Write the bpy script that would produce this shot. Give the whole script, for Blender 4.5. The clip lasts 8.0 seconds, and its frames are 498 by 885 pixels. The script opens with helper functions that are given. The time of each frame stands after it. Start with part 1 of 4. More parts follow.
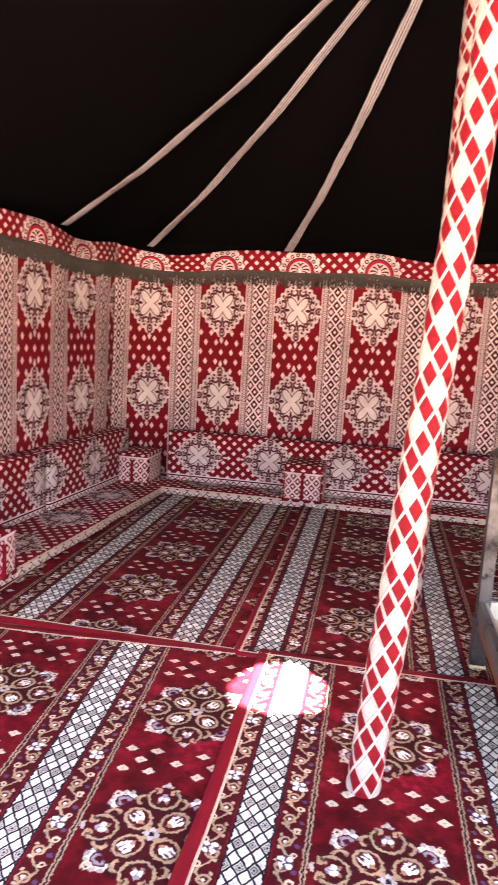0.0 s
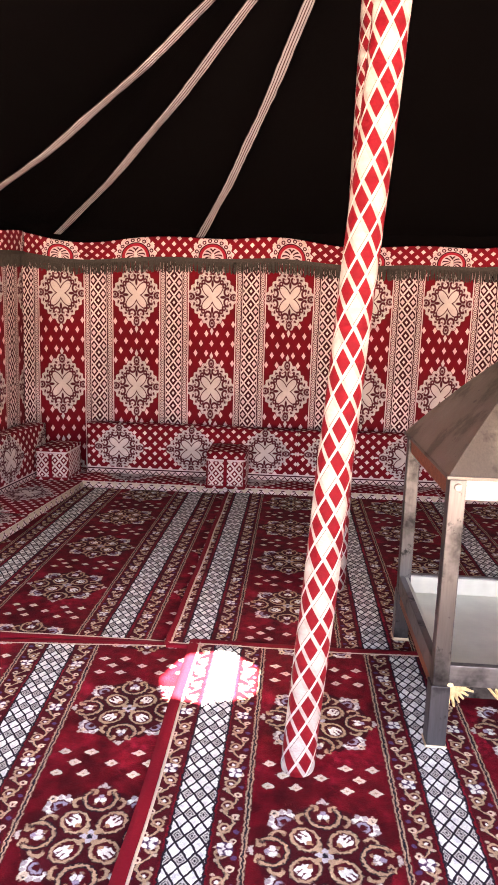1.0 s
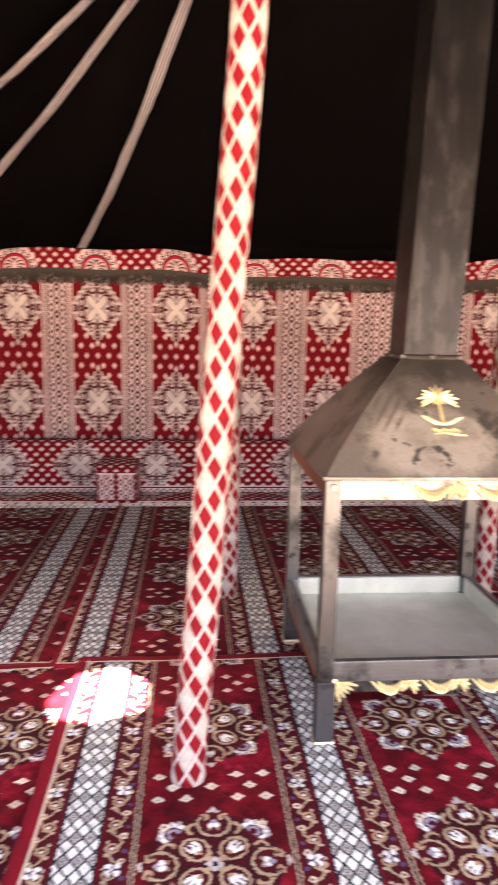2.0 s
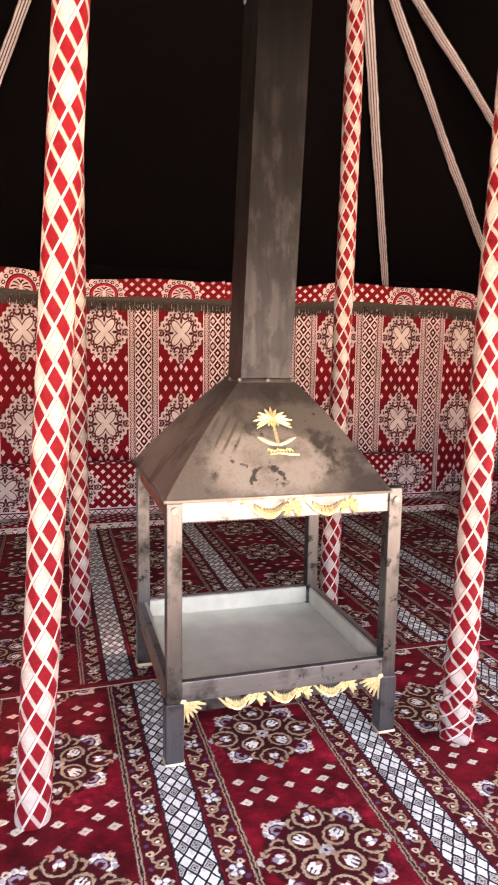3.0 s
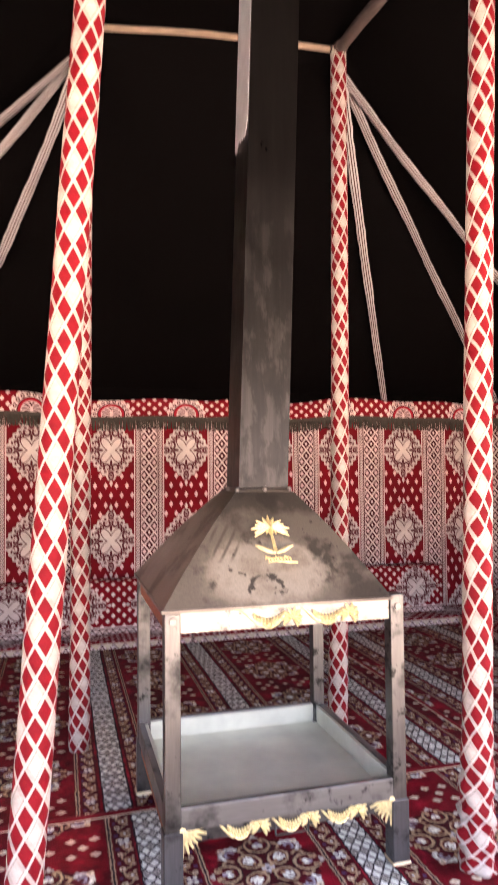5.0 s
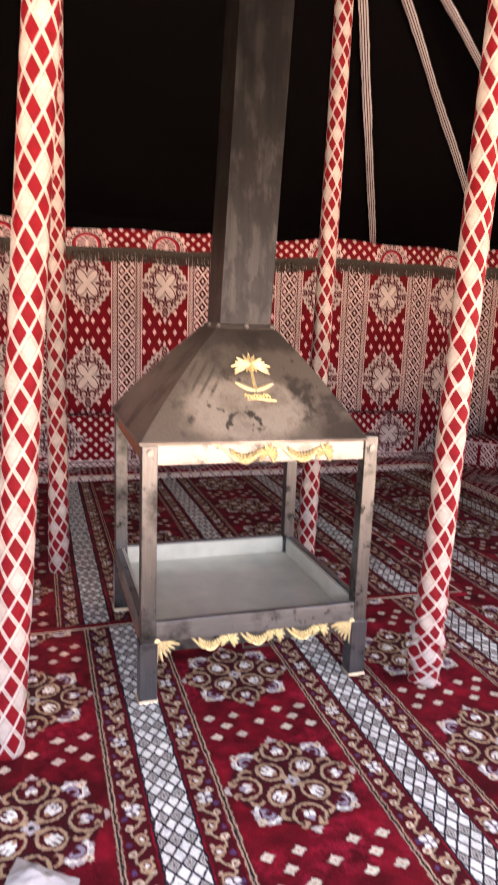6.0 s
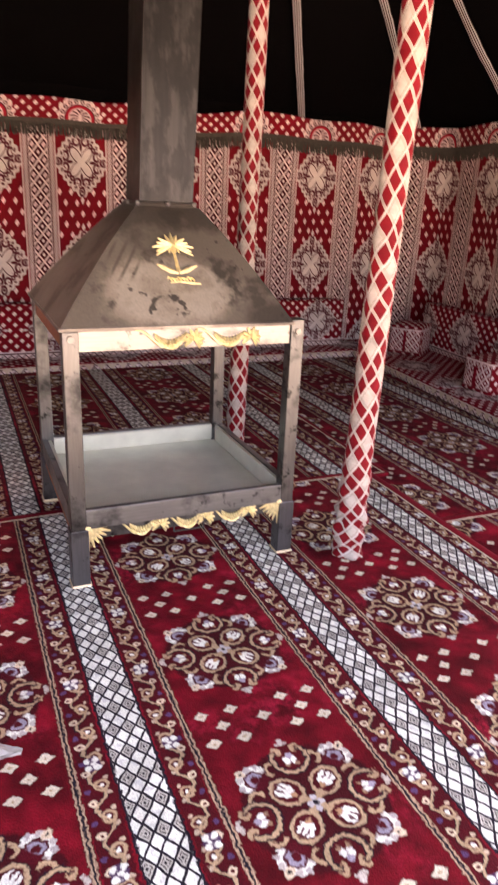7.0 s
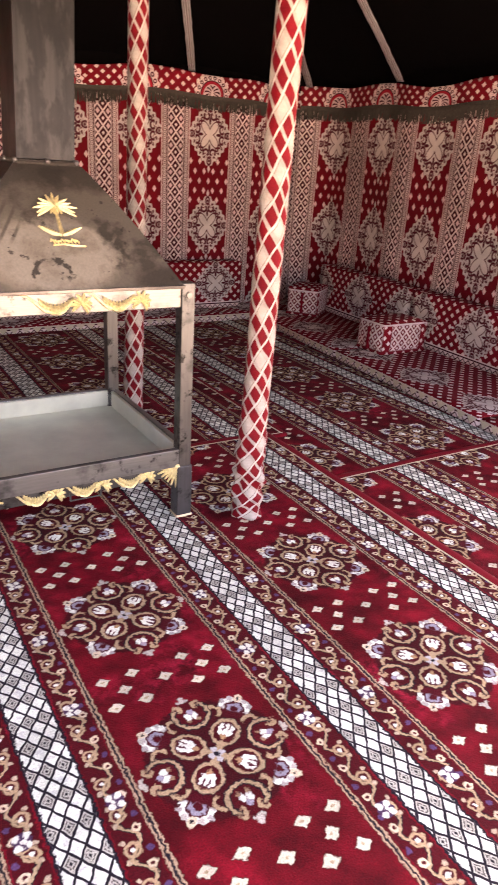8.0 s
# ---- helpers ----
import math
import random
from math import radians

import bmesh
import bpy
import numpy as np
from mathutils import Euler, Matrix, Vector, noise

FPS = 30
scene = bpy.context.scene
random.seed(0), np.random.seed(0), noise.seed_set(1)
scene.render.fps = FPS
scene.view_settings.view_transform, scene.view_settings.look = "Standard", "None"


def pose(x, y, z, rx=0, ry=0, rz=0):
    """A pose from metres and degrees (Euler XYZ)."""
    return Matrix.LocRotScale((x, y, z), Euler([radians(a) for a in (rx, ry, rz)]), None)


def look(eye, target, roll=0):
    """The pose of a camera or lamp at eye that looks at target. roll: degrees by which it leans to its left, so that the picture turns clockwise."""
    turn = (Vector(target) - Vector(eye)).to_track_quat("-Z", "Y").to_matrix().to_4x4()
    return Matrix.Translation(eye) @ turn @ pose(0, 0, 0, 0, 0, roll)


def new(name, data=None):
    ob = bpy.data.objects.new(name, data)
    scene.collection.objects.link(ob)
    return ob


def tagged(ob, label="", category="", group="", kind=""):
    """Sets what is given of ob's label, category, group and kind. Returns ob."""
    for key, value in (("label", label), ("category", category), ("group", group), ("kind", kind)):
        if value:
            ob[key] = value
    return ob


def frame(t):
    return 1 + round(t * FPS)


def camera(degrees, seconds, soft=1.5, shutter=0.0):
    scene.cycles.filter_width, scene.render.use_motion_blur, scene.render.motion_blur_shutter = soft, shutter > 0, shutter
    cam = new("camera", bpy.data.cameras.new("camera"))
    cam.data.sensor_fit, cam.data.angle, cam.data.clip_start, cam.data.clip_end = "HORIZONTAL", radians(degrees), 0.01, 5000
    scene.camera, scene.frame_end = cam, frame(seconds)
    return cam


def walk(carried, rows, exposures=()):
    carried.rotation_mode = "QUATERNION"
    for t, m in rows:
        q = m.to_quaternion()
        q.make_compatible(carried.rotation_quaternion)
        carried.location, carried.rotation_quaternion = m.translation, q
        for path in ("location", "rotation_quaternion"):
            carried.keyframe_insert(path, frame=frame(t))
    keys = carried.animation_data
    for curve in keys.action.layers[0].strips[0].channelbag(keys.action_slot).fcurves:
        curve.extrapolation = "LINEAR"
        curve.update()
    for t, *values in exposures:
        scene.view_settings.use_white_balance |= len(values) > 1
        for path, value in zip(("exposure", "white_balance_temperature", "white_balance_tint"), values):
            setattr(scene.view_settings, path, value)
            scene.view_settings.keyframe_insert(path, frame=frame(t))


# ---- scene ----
cam = camera(40.5, 8.0, soft=1.2, shutter=0.5)
PATH = [
    (0, (-0.068, -2.119, 1.54), (-0.426, -0.179, 1.211), 3.3),
    (0.5, (-0.073, -2.118, 1.562), (-0.274, -0.158, 1.221), 2.7),
    (0.7, (-0.069, -2.114, 1.564), (-0.213, -0.155, 1.192), 2.1),
    (1, (-0.063, -2.114, 1.566), (-0.19, -0.152, 1.201), 1.7),
    (1.5, (-0.041, -2.104, 1.554), (-0.105, -0.137, 1.2), 1.1),
    (1.7, (-0.039, -2.115, 1.555), (-0.021, -0.143, 1.223), 1.6),
    (2, (0.008, -2.118, 1.55), (0.178, -0.151, 1.228), 1.1),
    (2.2, (0.05, -2.103, 1.523), (0.342, -0.148, 1.217), 1.1),
    (3.3, (0.118, -2.202, 1.606), (0.697, -0.302, 1.376), 0.6),
    (3.5, (0.139, -2.218, 1.6), (0.677, -0.293, 1.518), -0.9),
    (3.8, (0.13, -2.254, 1.61), (0.613, -0.317, 1.738), -1.5),
    (4, (0.133, -2.269, 1.595), (0.585, -0.335, 1.836), -1.5),
    (4.2, (0.13, -2.283, 1.6), (0.594, -0.36, 1.892), -1.5),
    (5.3, (0.128, -2.222, 1.55), (0.684, -0.301, 1.499), 0.2),
    (5.5, (0.129, -2.215, 1.55), (0.697, -0.303, 1.416), 0.8),
    (5.7, (0.124, -2.21, 1.546), (0.703, -0.311, 1.31), 1.5),
    (6, (0.13, -2.196, 1.523), (0.724, -0.323, 1.146), 2.1),
    (6.2, (0.132, -2.189, 1.508), (0.76, -0.345, 1.059), 2.8),
    (6.5, (0.133, -2.194, 1.518), (0.803, -0.393, 0.965), 3.2),
    (6.8, (0.139, -2.197, 1.511), (0.877, -0.45, 0.877), 3.3),
    (7, (0.15, -2.196, 1.499), (0.915, -0.477, 0.822), 2.6),
    (7.3, (0.161, -2.199, 1.501), (1.004, -0.547, 0.752), 3.4),
    (7.5, (0.171, -2.21, 1.508), (1.05, -0.574, 0.766), 3.0),
    (7.7, (0.175, -2.218, 1.512), (1.107, -0.622, 0.751), 3.5),
    (8, (0.187, -2.227, 1.511), (1.181, -0.67, 0.746), 3.7),
]
walk(cam, [(t, look(eye, target, roll)) for t, eye, target, roll in PATH], exposures=[(0.0, 5.27, 7150, 30), (1.0, 5.08, 7250, 31), (2.0, 5.00, 7300, 26), (3.5, 4.98, 7250, 26), (4.0, 5.03, 6550, 25), (5.5, 4.94, 7100, 27), (6.5, 4.53, 7350, 28), (8.0, 4.60, 7650, 29)])

# ---- daylight: high sun through the smoke hole, open front of the tent behind the walk ----
SUN_TO = Vector((1.36, 0.39, 4.12)).normalized()
world = bpy.data.worlds.new("sky")
scene.world = world
world.use_nodes = True
wn = world.node_tree.nodes
sky = wn.new("ShaderNodeTexSky")
sky.sky_type, sky.sun_disc = "NISHITA", False
sky.sun_elevation = math.asin(SUN_TO.z)
sky.air_density, sky.dust_density, sky.ozone_density = 0.7, 9.0, 0.4
sky.sun_rotation = math.atan2(SUN_TO.x, SUN_TO.y)
wn["Background"].inputs["Strength"].default_value = 0.13
world.node_tree.links.new(sky.outputs[0], wn["Background"].inputs["Color"])
sun = new("sun", bpy.data.lights.new("sun", "SUN"))
sun.data.energy, sun.data.angle, sun.data.color = 5.0, radians(0.53), (1.0, 0.95, 0.88)
sun.matrix_world = look(SUN_TO * 30, (0, 0, 0))

# ---- node arithmetic ----


class Num:
    """A number in a node tree; arithmetic on it adds math nodes."""

    def __init__(self, tree, socket):
        self.tree, self.socket = tree, socket

    def op(self, kind, *args, clamp=False):
        n = self.tree.nodes.new("ShaderNodeMath")
        n.operation, n.use_clamp = kind, clamp
        for slot, a in zip(n.inputs, (self, *args)):
            if isinstance(a, Num):
                self.tree.links.new(a.socket, slot)
            else:
                slot.default_value = a
        return Num(self.tree, n.outputs[0])

    def __add__(self, o): return self.op("ADD", o)
    def __sub__(self, o): return self.op("SUBTRACT", o)
    def __mul__(self, o): return self.op("MULTIPLY", o)
    def __truediv__(self, o): return self.op("DIVIDE", o)
    def abs(self): return self.op("ABSOLUTE")
    def wrap(self, half): return self.op("WRAP", half, -half)
    def near(self, period): return self.op("PINGPONG", period / 2)
    def sin(self, k=1.0): return (self * k).op("SINE")
    def cos(self, k=1.0): return (self * k).op("COSINE")
    def floor(self): return self.op("FLOOR")
    def least(self, o): return self.op("MINIMUM", o)
    def most(self, o): return self.op("MAXIMUM", o)
    def less(self, w, soft=0.004): return self.op("MULTIPLY_ADD", -1 / soft, w / soft + 0.5, clamp=True)
    def more(self, w, soft=0.004): return self.op("MULTIPLY_ADD", 1 / soft, -w / soft + 0.5, clamp=True)


def hypot(x, y):
    return (x * x + y * y).op("SQRT")


class Paint:
    """A material under construction: a colour on which further colours are laid by masks."""

    def __init__(self, name, base, rough=0.8, metal=0.0, sheen=0.0, gloss=0.5):
        self.mat = bpy.data.materials.new(name)
        self.mat.use_nodes = True
        self.tree = self.mat.node_tree
        self.bsdf = self.tree.nodes["Principled BSDF"]
        self.bsdf.inputs["Roughness"].default_value = rough
        self.bsdf.inputs["Metallic"].default_value = metal
        self.bsdf.inputs["Sheen Weight"].default_value = sheen
        self.bsdf.inputs["Sheen Roughness"].default_value = 0.4
        self.bsdf.inputs["Specular IOR Level"].default_value = gloss
        self.colour = self.rgb(base)
        self.coord = self.tree.nodes.new("ShaderNodeTexCoord")

    def rgb(self, c):
        n = self.tree.nodes.new("ShaderNodeRGB")
        n.outputs[0].default_value = (*c, 1)
        return n.outputs[0]

    def uv(self):
        s = self.tree.nodes.new("ShaderNodeSeparateXYZ")
        self.tree.links.new(self.coord.outputs["UV"], s.inputs[0])
        return Num(self.tree, s.outputs[0]), Num(self.tree, s.outputs[1])

    def noise(self, scale, detail=3.0, space="UV", rough=0.55, stretch=None):
        n = self.tree.nodes.new("ShaderNodeTexNoise")
        n.inputs["Scale"].default_value, n.inputs["Detail"].default_value = scale, detail
        n.inputs["Roughness"].default_value = rough
        src = self.coord.outputs[space]
        if stretch:
            mp = self.tree.nodes.new("ShaderNodeMapping")
            mp.inputs["Scale"].default_value = stretch
            self.tree.links.new(src, mp.inputs["Vector"])
            src = mp.outputs[0]
        self.tree.links.new(src, n.inputs["Vector"])
        return Num(self.tree, n.outputs["Fac"])

    def chance(self, a, b):
        c = self.tree.nodes.new("ShaderNodeCombineXYZ")
        self.tree.links.new(a.socket, c.inputs[0])
        self.tree.links.new(b.socket, c.inputs[1])
        n = self.tree.nodes.new("ShaderNodeTexWhiteNoise")
        n.noise_dimensions = "2D"
        self.tree.links.new(c.outputs[0], n.inputs["Vector"])
        return Num(self.tree, n.outputs["Value"])

    def lay(self, mask, c, kind="MIX"):
        n = self.tree.nodes.new("ShaderNodeMix")
        n.data_type, n.blend_type = "RGBA", kind
        if isinstance(mask, Num):
            self.tree.links.new(mask.socket, n.inputs[0])
        else:
            n.inputs[0].default_value = mask
        self.tree.links.new(self.colour, n.inputs[6])
        n.inputs[7].default_value = (*c, 1)
        self.colour = n.outputs[2]
        return self

    def vary(self, value, low, high):
        """Multiplies the colour by a grey between low and high."""
        g = value * (high - low) + low
        c = self.tree.nodes.new("ShaderNodeCombineColor")
        for i in range(3):
            self.tree.links.new(g.socket, c.inputs[i])
        n = self.tree.nodes.new("ShaderNodeMix")
        n.data_type, n.blend_type = "RGBA", "MULTIPLY"
        n.inputs[0].default_value = 1
        self.tree.links.new(self.colour, n.inputs[6])
        self.tree.links.new(c.outputs[0], n.inputs[7])
        self.colour = n.outputs[2]
        return self

    def rough(self, value):
        self.tree.links.new(value.socket, self.bsdf.inputs["Roughness"])
        return self

    def bump(self, value, depth=0.002, strength=0.6):
        n = self.tree.nodes.new("ShaderNodeBump")
        n.inputs["Distance"].default_value, n.inputs["Strength"].default_value = depth, strength
        self.tree.links.new(value.socket, n.inputs["Height"])
        self.tree.links.new(n.outputs[0], self.bsdf.inputs["Normal"])
        return self

    def done(self):
        self.tree.links.new(self.colour, self.bsdf.inputs["Base Color"])
        return self.mat


# ---- materials ----
PILE, DEEP, GOLD, CREAM, SNOW, INK = (0.132, 0.0032, 0.009), (0.060, 0.003, 0.006), (0.44, 0.32, 0.19), (0.66, 0.57, 0.40), (0.77, 0.82, 0.74), (0.012, 0.009, 0.016)


def carpet_material(name, lane, repeat, pile=PILE):
    """Machine-woven carpet: lanes of scroll medallions between white lattice bands. UV in metres, a medallion at 0, 0."""
    p = Paint(name, pile, rough=0.8, gloss=0.12)
    u0, v0 = p.uv()
    wob = p.noise(26.0, 2.0)
    wob2 = p.noise(31.0, 2.0, stretch=(1, 1, 1))
    u = u0 + (wob - 0.5) * 0.012
    v = v0 + (wob2 - 0.5) * 0.014
    frayed = p.noise(75.0, 2.0)
    x, y = (u + (frayed - 0.5) * 0.020).wrap(lane / 2), (v + (p.noise(83.0, 2.0) - 0.5) * 0.020).wrap(repeat / 2)
    a = x.abs()
    lie = p.noise(3.2, 4.0)
    p.vary(((lie - 0.5) * 4.5 + 0.5).op("MAXIMUM", 0.0), 0.62, 1.30).vary(((p.noise(13.0, 4.0) - 0.5) * 4.0 + 0.5).op("MAXIMUM", 0.0), 0.72, 1.26)
    # brighter red patches: velvet sheen of the pile, put into the colour
    p.lay((p.noise(2.6, 4.0) - 0.52).op("MULTIPLY", 8.0, clamp=True) * (p.noise(22.0, 5.0, rough=0.7) - 0.44).op("MULTIPLY", 5.0, clamp=True) * 0.75, (0.42, 0.016, 0.045))
    # scattered diamonds between the medallions
    ym = (v + repeat / 2).wrap(repeat / 2)
    d1 = ((a - 0.132).abs() - 0.047).abs() + (ym.abs() - 0.058).abs() * 1.25
    d2 = (a.near(0.13)) + ym.abs() * 1.25 + a.more(0.16) * 1.0
    dm = d1.least(d2)
    p.lay(dm.less(0.028), DEEP).lay(dm.less(0.0245, 0.006), (0.64, 0.60, 0.46)).lay(dm.less(0.006), (0.4, 0.33, 0.2))
    # medallion: four inner loops, four lyre-shaped scroll pairs, crescents and buds
    r = hypot(x, y) / 1.09
    th = y.op("ARCTAN2", x)
    t4 = th.near(math.pi / 2)
    px, py = r * t4.cos(), r * t4.sin()
    o4 = (th + math.pi / 4).near(math.pi / 2)
    sx, sy = r * o4.cos(), r * o4.sin()
    edge = r + th.cos(8.0) * 0.010
    p.lay(edge.less(0.172, 0.01), (0.050, 0.003, 0.006))
    # crescents and buds on the diagonals
    cres = hypot(sx - 0.158, sy)
    p.lay(cres.less(0.036), (0.07, 0.003, 0.008))
    p.lay((cres - 0.035).abs().less(0.0075) * sx.more(0.152, 0.01), SNOW)
    p.lay((hypot(sx - 0.158, sy) - 0.016).abs().less(0.005) * sx.more(0.150, 0.008), (0.30, 0.29, 0.36))
    p.lay(hypot((sx - 0.198) * 0.8, sy).less(0.0115), CREAM).lay(hypot(sx - 0.198, sy).less(0.004), INK)
    p.lay(hypot(sx - 0.190, sy - 0.020).less(0.0085), (0.46, 0.44, 0.40)).lay(hypot(sx - 0.176, sy - 0.038).less(0.008), (0.40, 0.38, 0.36))
    p.lay((hypot(sx - 0.128, sy - 0.052) - 0.020).abs().less(0.0050) * sx.more(0.120, 0.008), GOLD)
    # open scrolls on the axes, their ends curled in
    lyre = hypot(px - 0.146, py)
    p.lay(lyre.less(0.050), (0.075, 0.003, 0.007))
    p.lay(((lyre - 0.046).abs().less(0.0088) * px.less(0.176, 0.006)), INK).lay(((lyre - 0.046).abs().less(0.0046) * px.less(0.174, 0.006)), GOLD)
    curl = hypot(px - 0.174, py - 0.0285)
    p.lay((curl - 0.011).abs().less(0.0042) * (py - px * 0.6).less(-0.070, 0.006), GOLD)
    p.lay(hypot(px - 0.176, py - 0.020).less(0.0075), GOLD)
    p.lay(hypot((px - 0.140) * 0.7, py - 0.009).less(0.0085), SNOW).lay(hypot(px - 0.156, py).less(0.0085), (0.34, 0.32, 0.40))
    p.lay(hypot(px - 0.126, py - 0.013).less(0.0055), (0.30, 0.20, 0.12))
    p.lay(hypot((px - 0.204) * 0.7, py).less(0.0085), (0.52, 0.50, 0.44)).lay(hypot(px - 0.196, py - 0.012).less(0.0060), (0.46, 0.44, 0.38))
    # inner loops
    loop = hypot((sx - 0.074) * 0.84, sy)
    p.lay(loop.less(0.041), INK).lay(loop.less(0.036), (0.065, 0.003, 0.007))
    p.lay((loop - 0.0345).abs().less(0.0042), GOLD)
    tulip = hypot(sx - 0.082, sy * 1.25)
    p.lay((tulip + th.cos(16.0) * 0.004).less(0.0225), SNOW).lay((sy - 0.0075).abs().less(0.0026, 0.002) * sx.more(0.080, 0.004) * sx.less(0.106, 0.004), (0.09, 0.02, 0.03))
    p.lay(hypot(sx - 0.056, sy).less(0.008), (0.42, 0.26, 0.14))
    p.lay(r.less(0.040) * sy.less(0.009), GOLD).lay(hypot(px - 0.014, py * 1.3).less(0.0105), (0.50, 0.50, 0.52)).lay(r.less(0.007), INK)
    # flanking double line
    e = (a - lane * 0.294).abs()
    p.lay(e.less(0.0120), DEEP).lay(e.less(0.0088), (0.44, 0.32, 0.21)).lay(e.less(0.0036), INK)
    # vine band
    c = lane * 0.362
    p.lay((a - c).abs().less(0.040), (0.070, 0.003, 0.007))
    vine = (a - c) + v.sin(2 * math.pi / 0.10) * 0.017
    p.lay(vine.abs().less(0.0080), INK).lay(vine.abs().less(0.0046), GOLD)
    w = v.near(0.10)
    p.lay(((hypot(a - c - 0.010, w) - 0.017).abs()).less(0.0038), GOLD)
    p.lay((hypot(a - c + 0.020, w - 0.05) - 0.0085).abs().less(0.0036), CREAM)
    p.lay(hypot(a - c - 0.026, (v + 0.025).near(0.05)).less(0.0065), (0.50, 0.40, 0.28))
    p.lay(hypot(a - c + 0.028, (v + 0.012).near(0.10)).less(0.0085), (0.09, 0.05, 0.13))
    p.lay(hypot(a - c - 0.010, w).less(0.006), SNOW)
    w3 = v.near(0.34)
    p.lay(hypot(a - c, w3).less(0.024), (0.07, 0.035, 0.085)).lay(hypot((a - c).abs() - 0.012, w3 - 0.013).less(0.0095), SNOW).lay(hypot(a - c - 0.004, w3).less(0.006), SNOW)
    # white lattice band
    b = (a * -1.0) + lane / 2
    p.lay(b.less(0.066), INK)
    s1, s2 = u + v * 0.72, u - v * 0.72
    row = (s1 / 0.044).floor() - (s2 / 0.044).floor()
    ornate = (row / 3.0).op("FRACT").less(0.2, 0.02)
    core = (s1 + 0.022).near(0.044).most((s2 + 0.022).near(0.044))
    p.lay(b.less(0.058), SNOW)
    p.lay(b.less(0.058) * p.noise(36.0, 3.0).more(0.58, 0.12) * 0.6, (0.42, 0.44, 0.45))
    p.lay(b.less(0.058) * ornate, (0.50, 0.50, 0.44))
    p.lay(b.less(0.058) * ornate * (core - 0.011).abs().less(0.0024) * p.noise(150.0, 2.0).more(0.46, 0.10), (0.06, 0.055, 0.05))
    p.lay(b.less(0.058) * ornate * core.less(0.0045), INK)
    p.lay(b.less(0.060) * s1.near(0.044).least(s2.near(0.044)).less(0.0042, 0.0025), INK)
    tuft = p.noise(210.0, 3.0)
    p.vary(tuft, 0.38, 1.62).vary(((p.noise(9.0, 4.0) - 0.5) * 3.0 + 0.5).op("MAXIMUM", 0.0), 0.82, 1.16)
    p.bump(tuft + lie * 2.0, 0.005, 0.8)
    return p.done()


ROSE, BLUSH, WINE = (0.185, 0.0032, 0.009), (0.74, 0.60, 0.55), (0.060, 0.003, 0.007)


def lace(p, x, y, half_w, half_h):
    """A printed lace medallion, pointed above and below, round an open four-petalled flower."""
    X, Y = x / half_w, y / half_h
    R, T = hypot(X, Y), Y.op("ARCTAN2", X)
    LACE, HOLLOW = (0.60, 0.535, 0.485), (0.085, 0.006, 0.012)
    D = (X.abs() + Y.abs()) * 0.60 + R * 0.40 + T.cos(24.0) * 0.034
    p.lay(D.less(0.97, 0.03), LACE)
    p.lay((X.abs() * 2.8 + (Y.abs() - 1.03).abs() * 1.5).less(0.19, 0.03), LACE)
    p.lay(((X.abs() - 1.06).abs() * 1.4 + Y.abs() * 3.0).less(0.15, 0.03), LACE)
    ax = T.near(math.pi / 2)
    bx, by = R * ax.cos(), R * ax.sin()
    dg = (T + math.pi / 4).near(math.pi / 2)
    sx, sy = R * dg.cos(), R * dg.sin()
    # scalloped border: a row of eyelets and a pierced line inside it
    eye = T.near(math.pi / 10)
    p.lay(hypot(D - 0.83, eye * R * 0.9).less(0.045, 0.03), HOLLOW)
    p.lay((D - 0.70).abs().less(0.022, 0.03) * p.noise(60.0, 2.0).more(0.44, 0.08), (0.16, 0.02, 0.03))
    # curled tendrils on the axes
    hook = hypot(bx - 0.56, by - 0.155)
    p.lay((hook - 0.115).abs().less(0.036, 0.03) * bx.less(0.62, 0.03), HOLLOW)
    p.lay(hypot(bx - 0.60, by - 0.07).less(0.038, 0.02), HOLLOW)
    p.lay((hypot((bx - 0.80) * 0.8, by) - 0.085).abs().less(0.028, 0.03), HOLLOW)
    p.lay(hypot((bx - 0.40) * 0.42, by).less(0.046, 0.02), HOLLOW)
    # four petals on the diagonals
    petal = hypot((sx - 0.26) * 0.72, sy * 1.5)
    p.lay(((petal - 0.195).abs().less(0.024, 0.03)) * R.more(0.13, 0.04), HOLLOW)
    p.lay(petal.less(0.170, 0.03), (0.64, 0.565, 0.515))
    p.lay(R.less(0.11, 0.03), (0.64, 0.565, 0.515))
    p.lay((hypot(sx - 0.55, sy - 0.07) - 0.055).abs().less(0.026, 0.03), HOLLOW)
    # open threads
    p.lay(p.noise(105.0, 2.0).more(0.60, 0.05) * D.more(0.52, 0.05) * D.less(0.95, 0.03) * 0.65, (0.20, 0.035, 0.045))


def cloth_finish(p, weave=900.0):
    grain = p.noise(weave, 1.0)
    folds = p.noise(2.2, 4.0)
    fade = p.noise(9.0, 3.0)
    p.vary(grain, 0.70, 1.30).vary((folds - 0.5) * 2.0 + 0.5, 0.80, 1.20).vary(fade, 0.80, 1.20)
    p.bump(grain + folds * 4.0, 0.002, 0.5)
    return p.done()


def quincunx(x, y, dx, dy, k=0.62):
    d = x.near(dx) + y.near(dy) * k
    e = (x + dx / 2).near(dx) + (y + dy / 2).near(dy) * k
    return d.least(e)


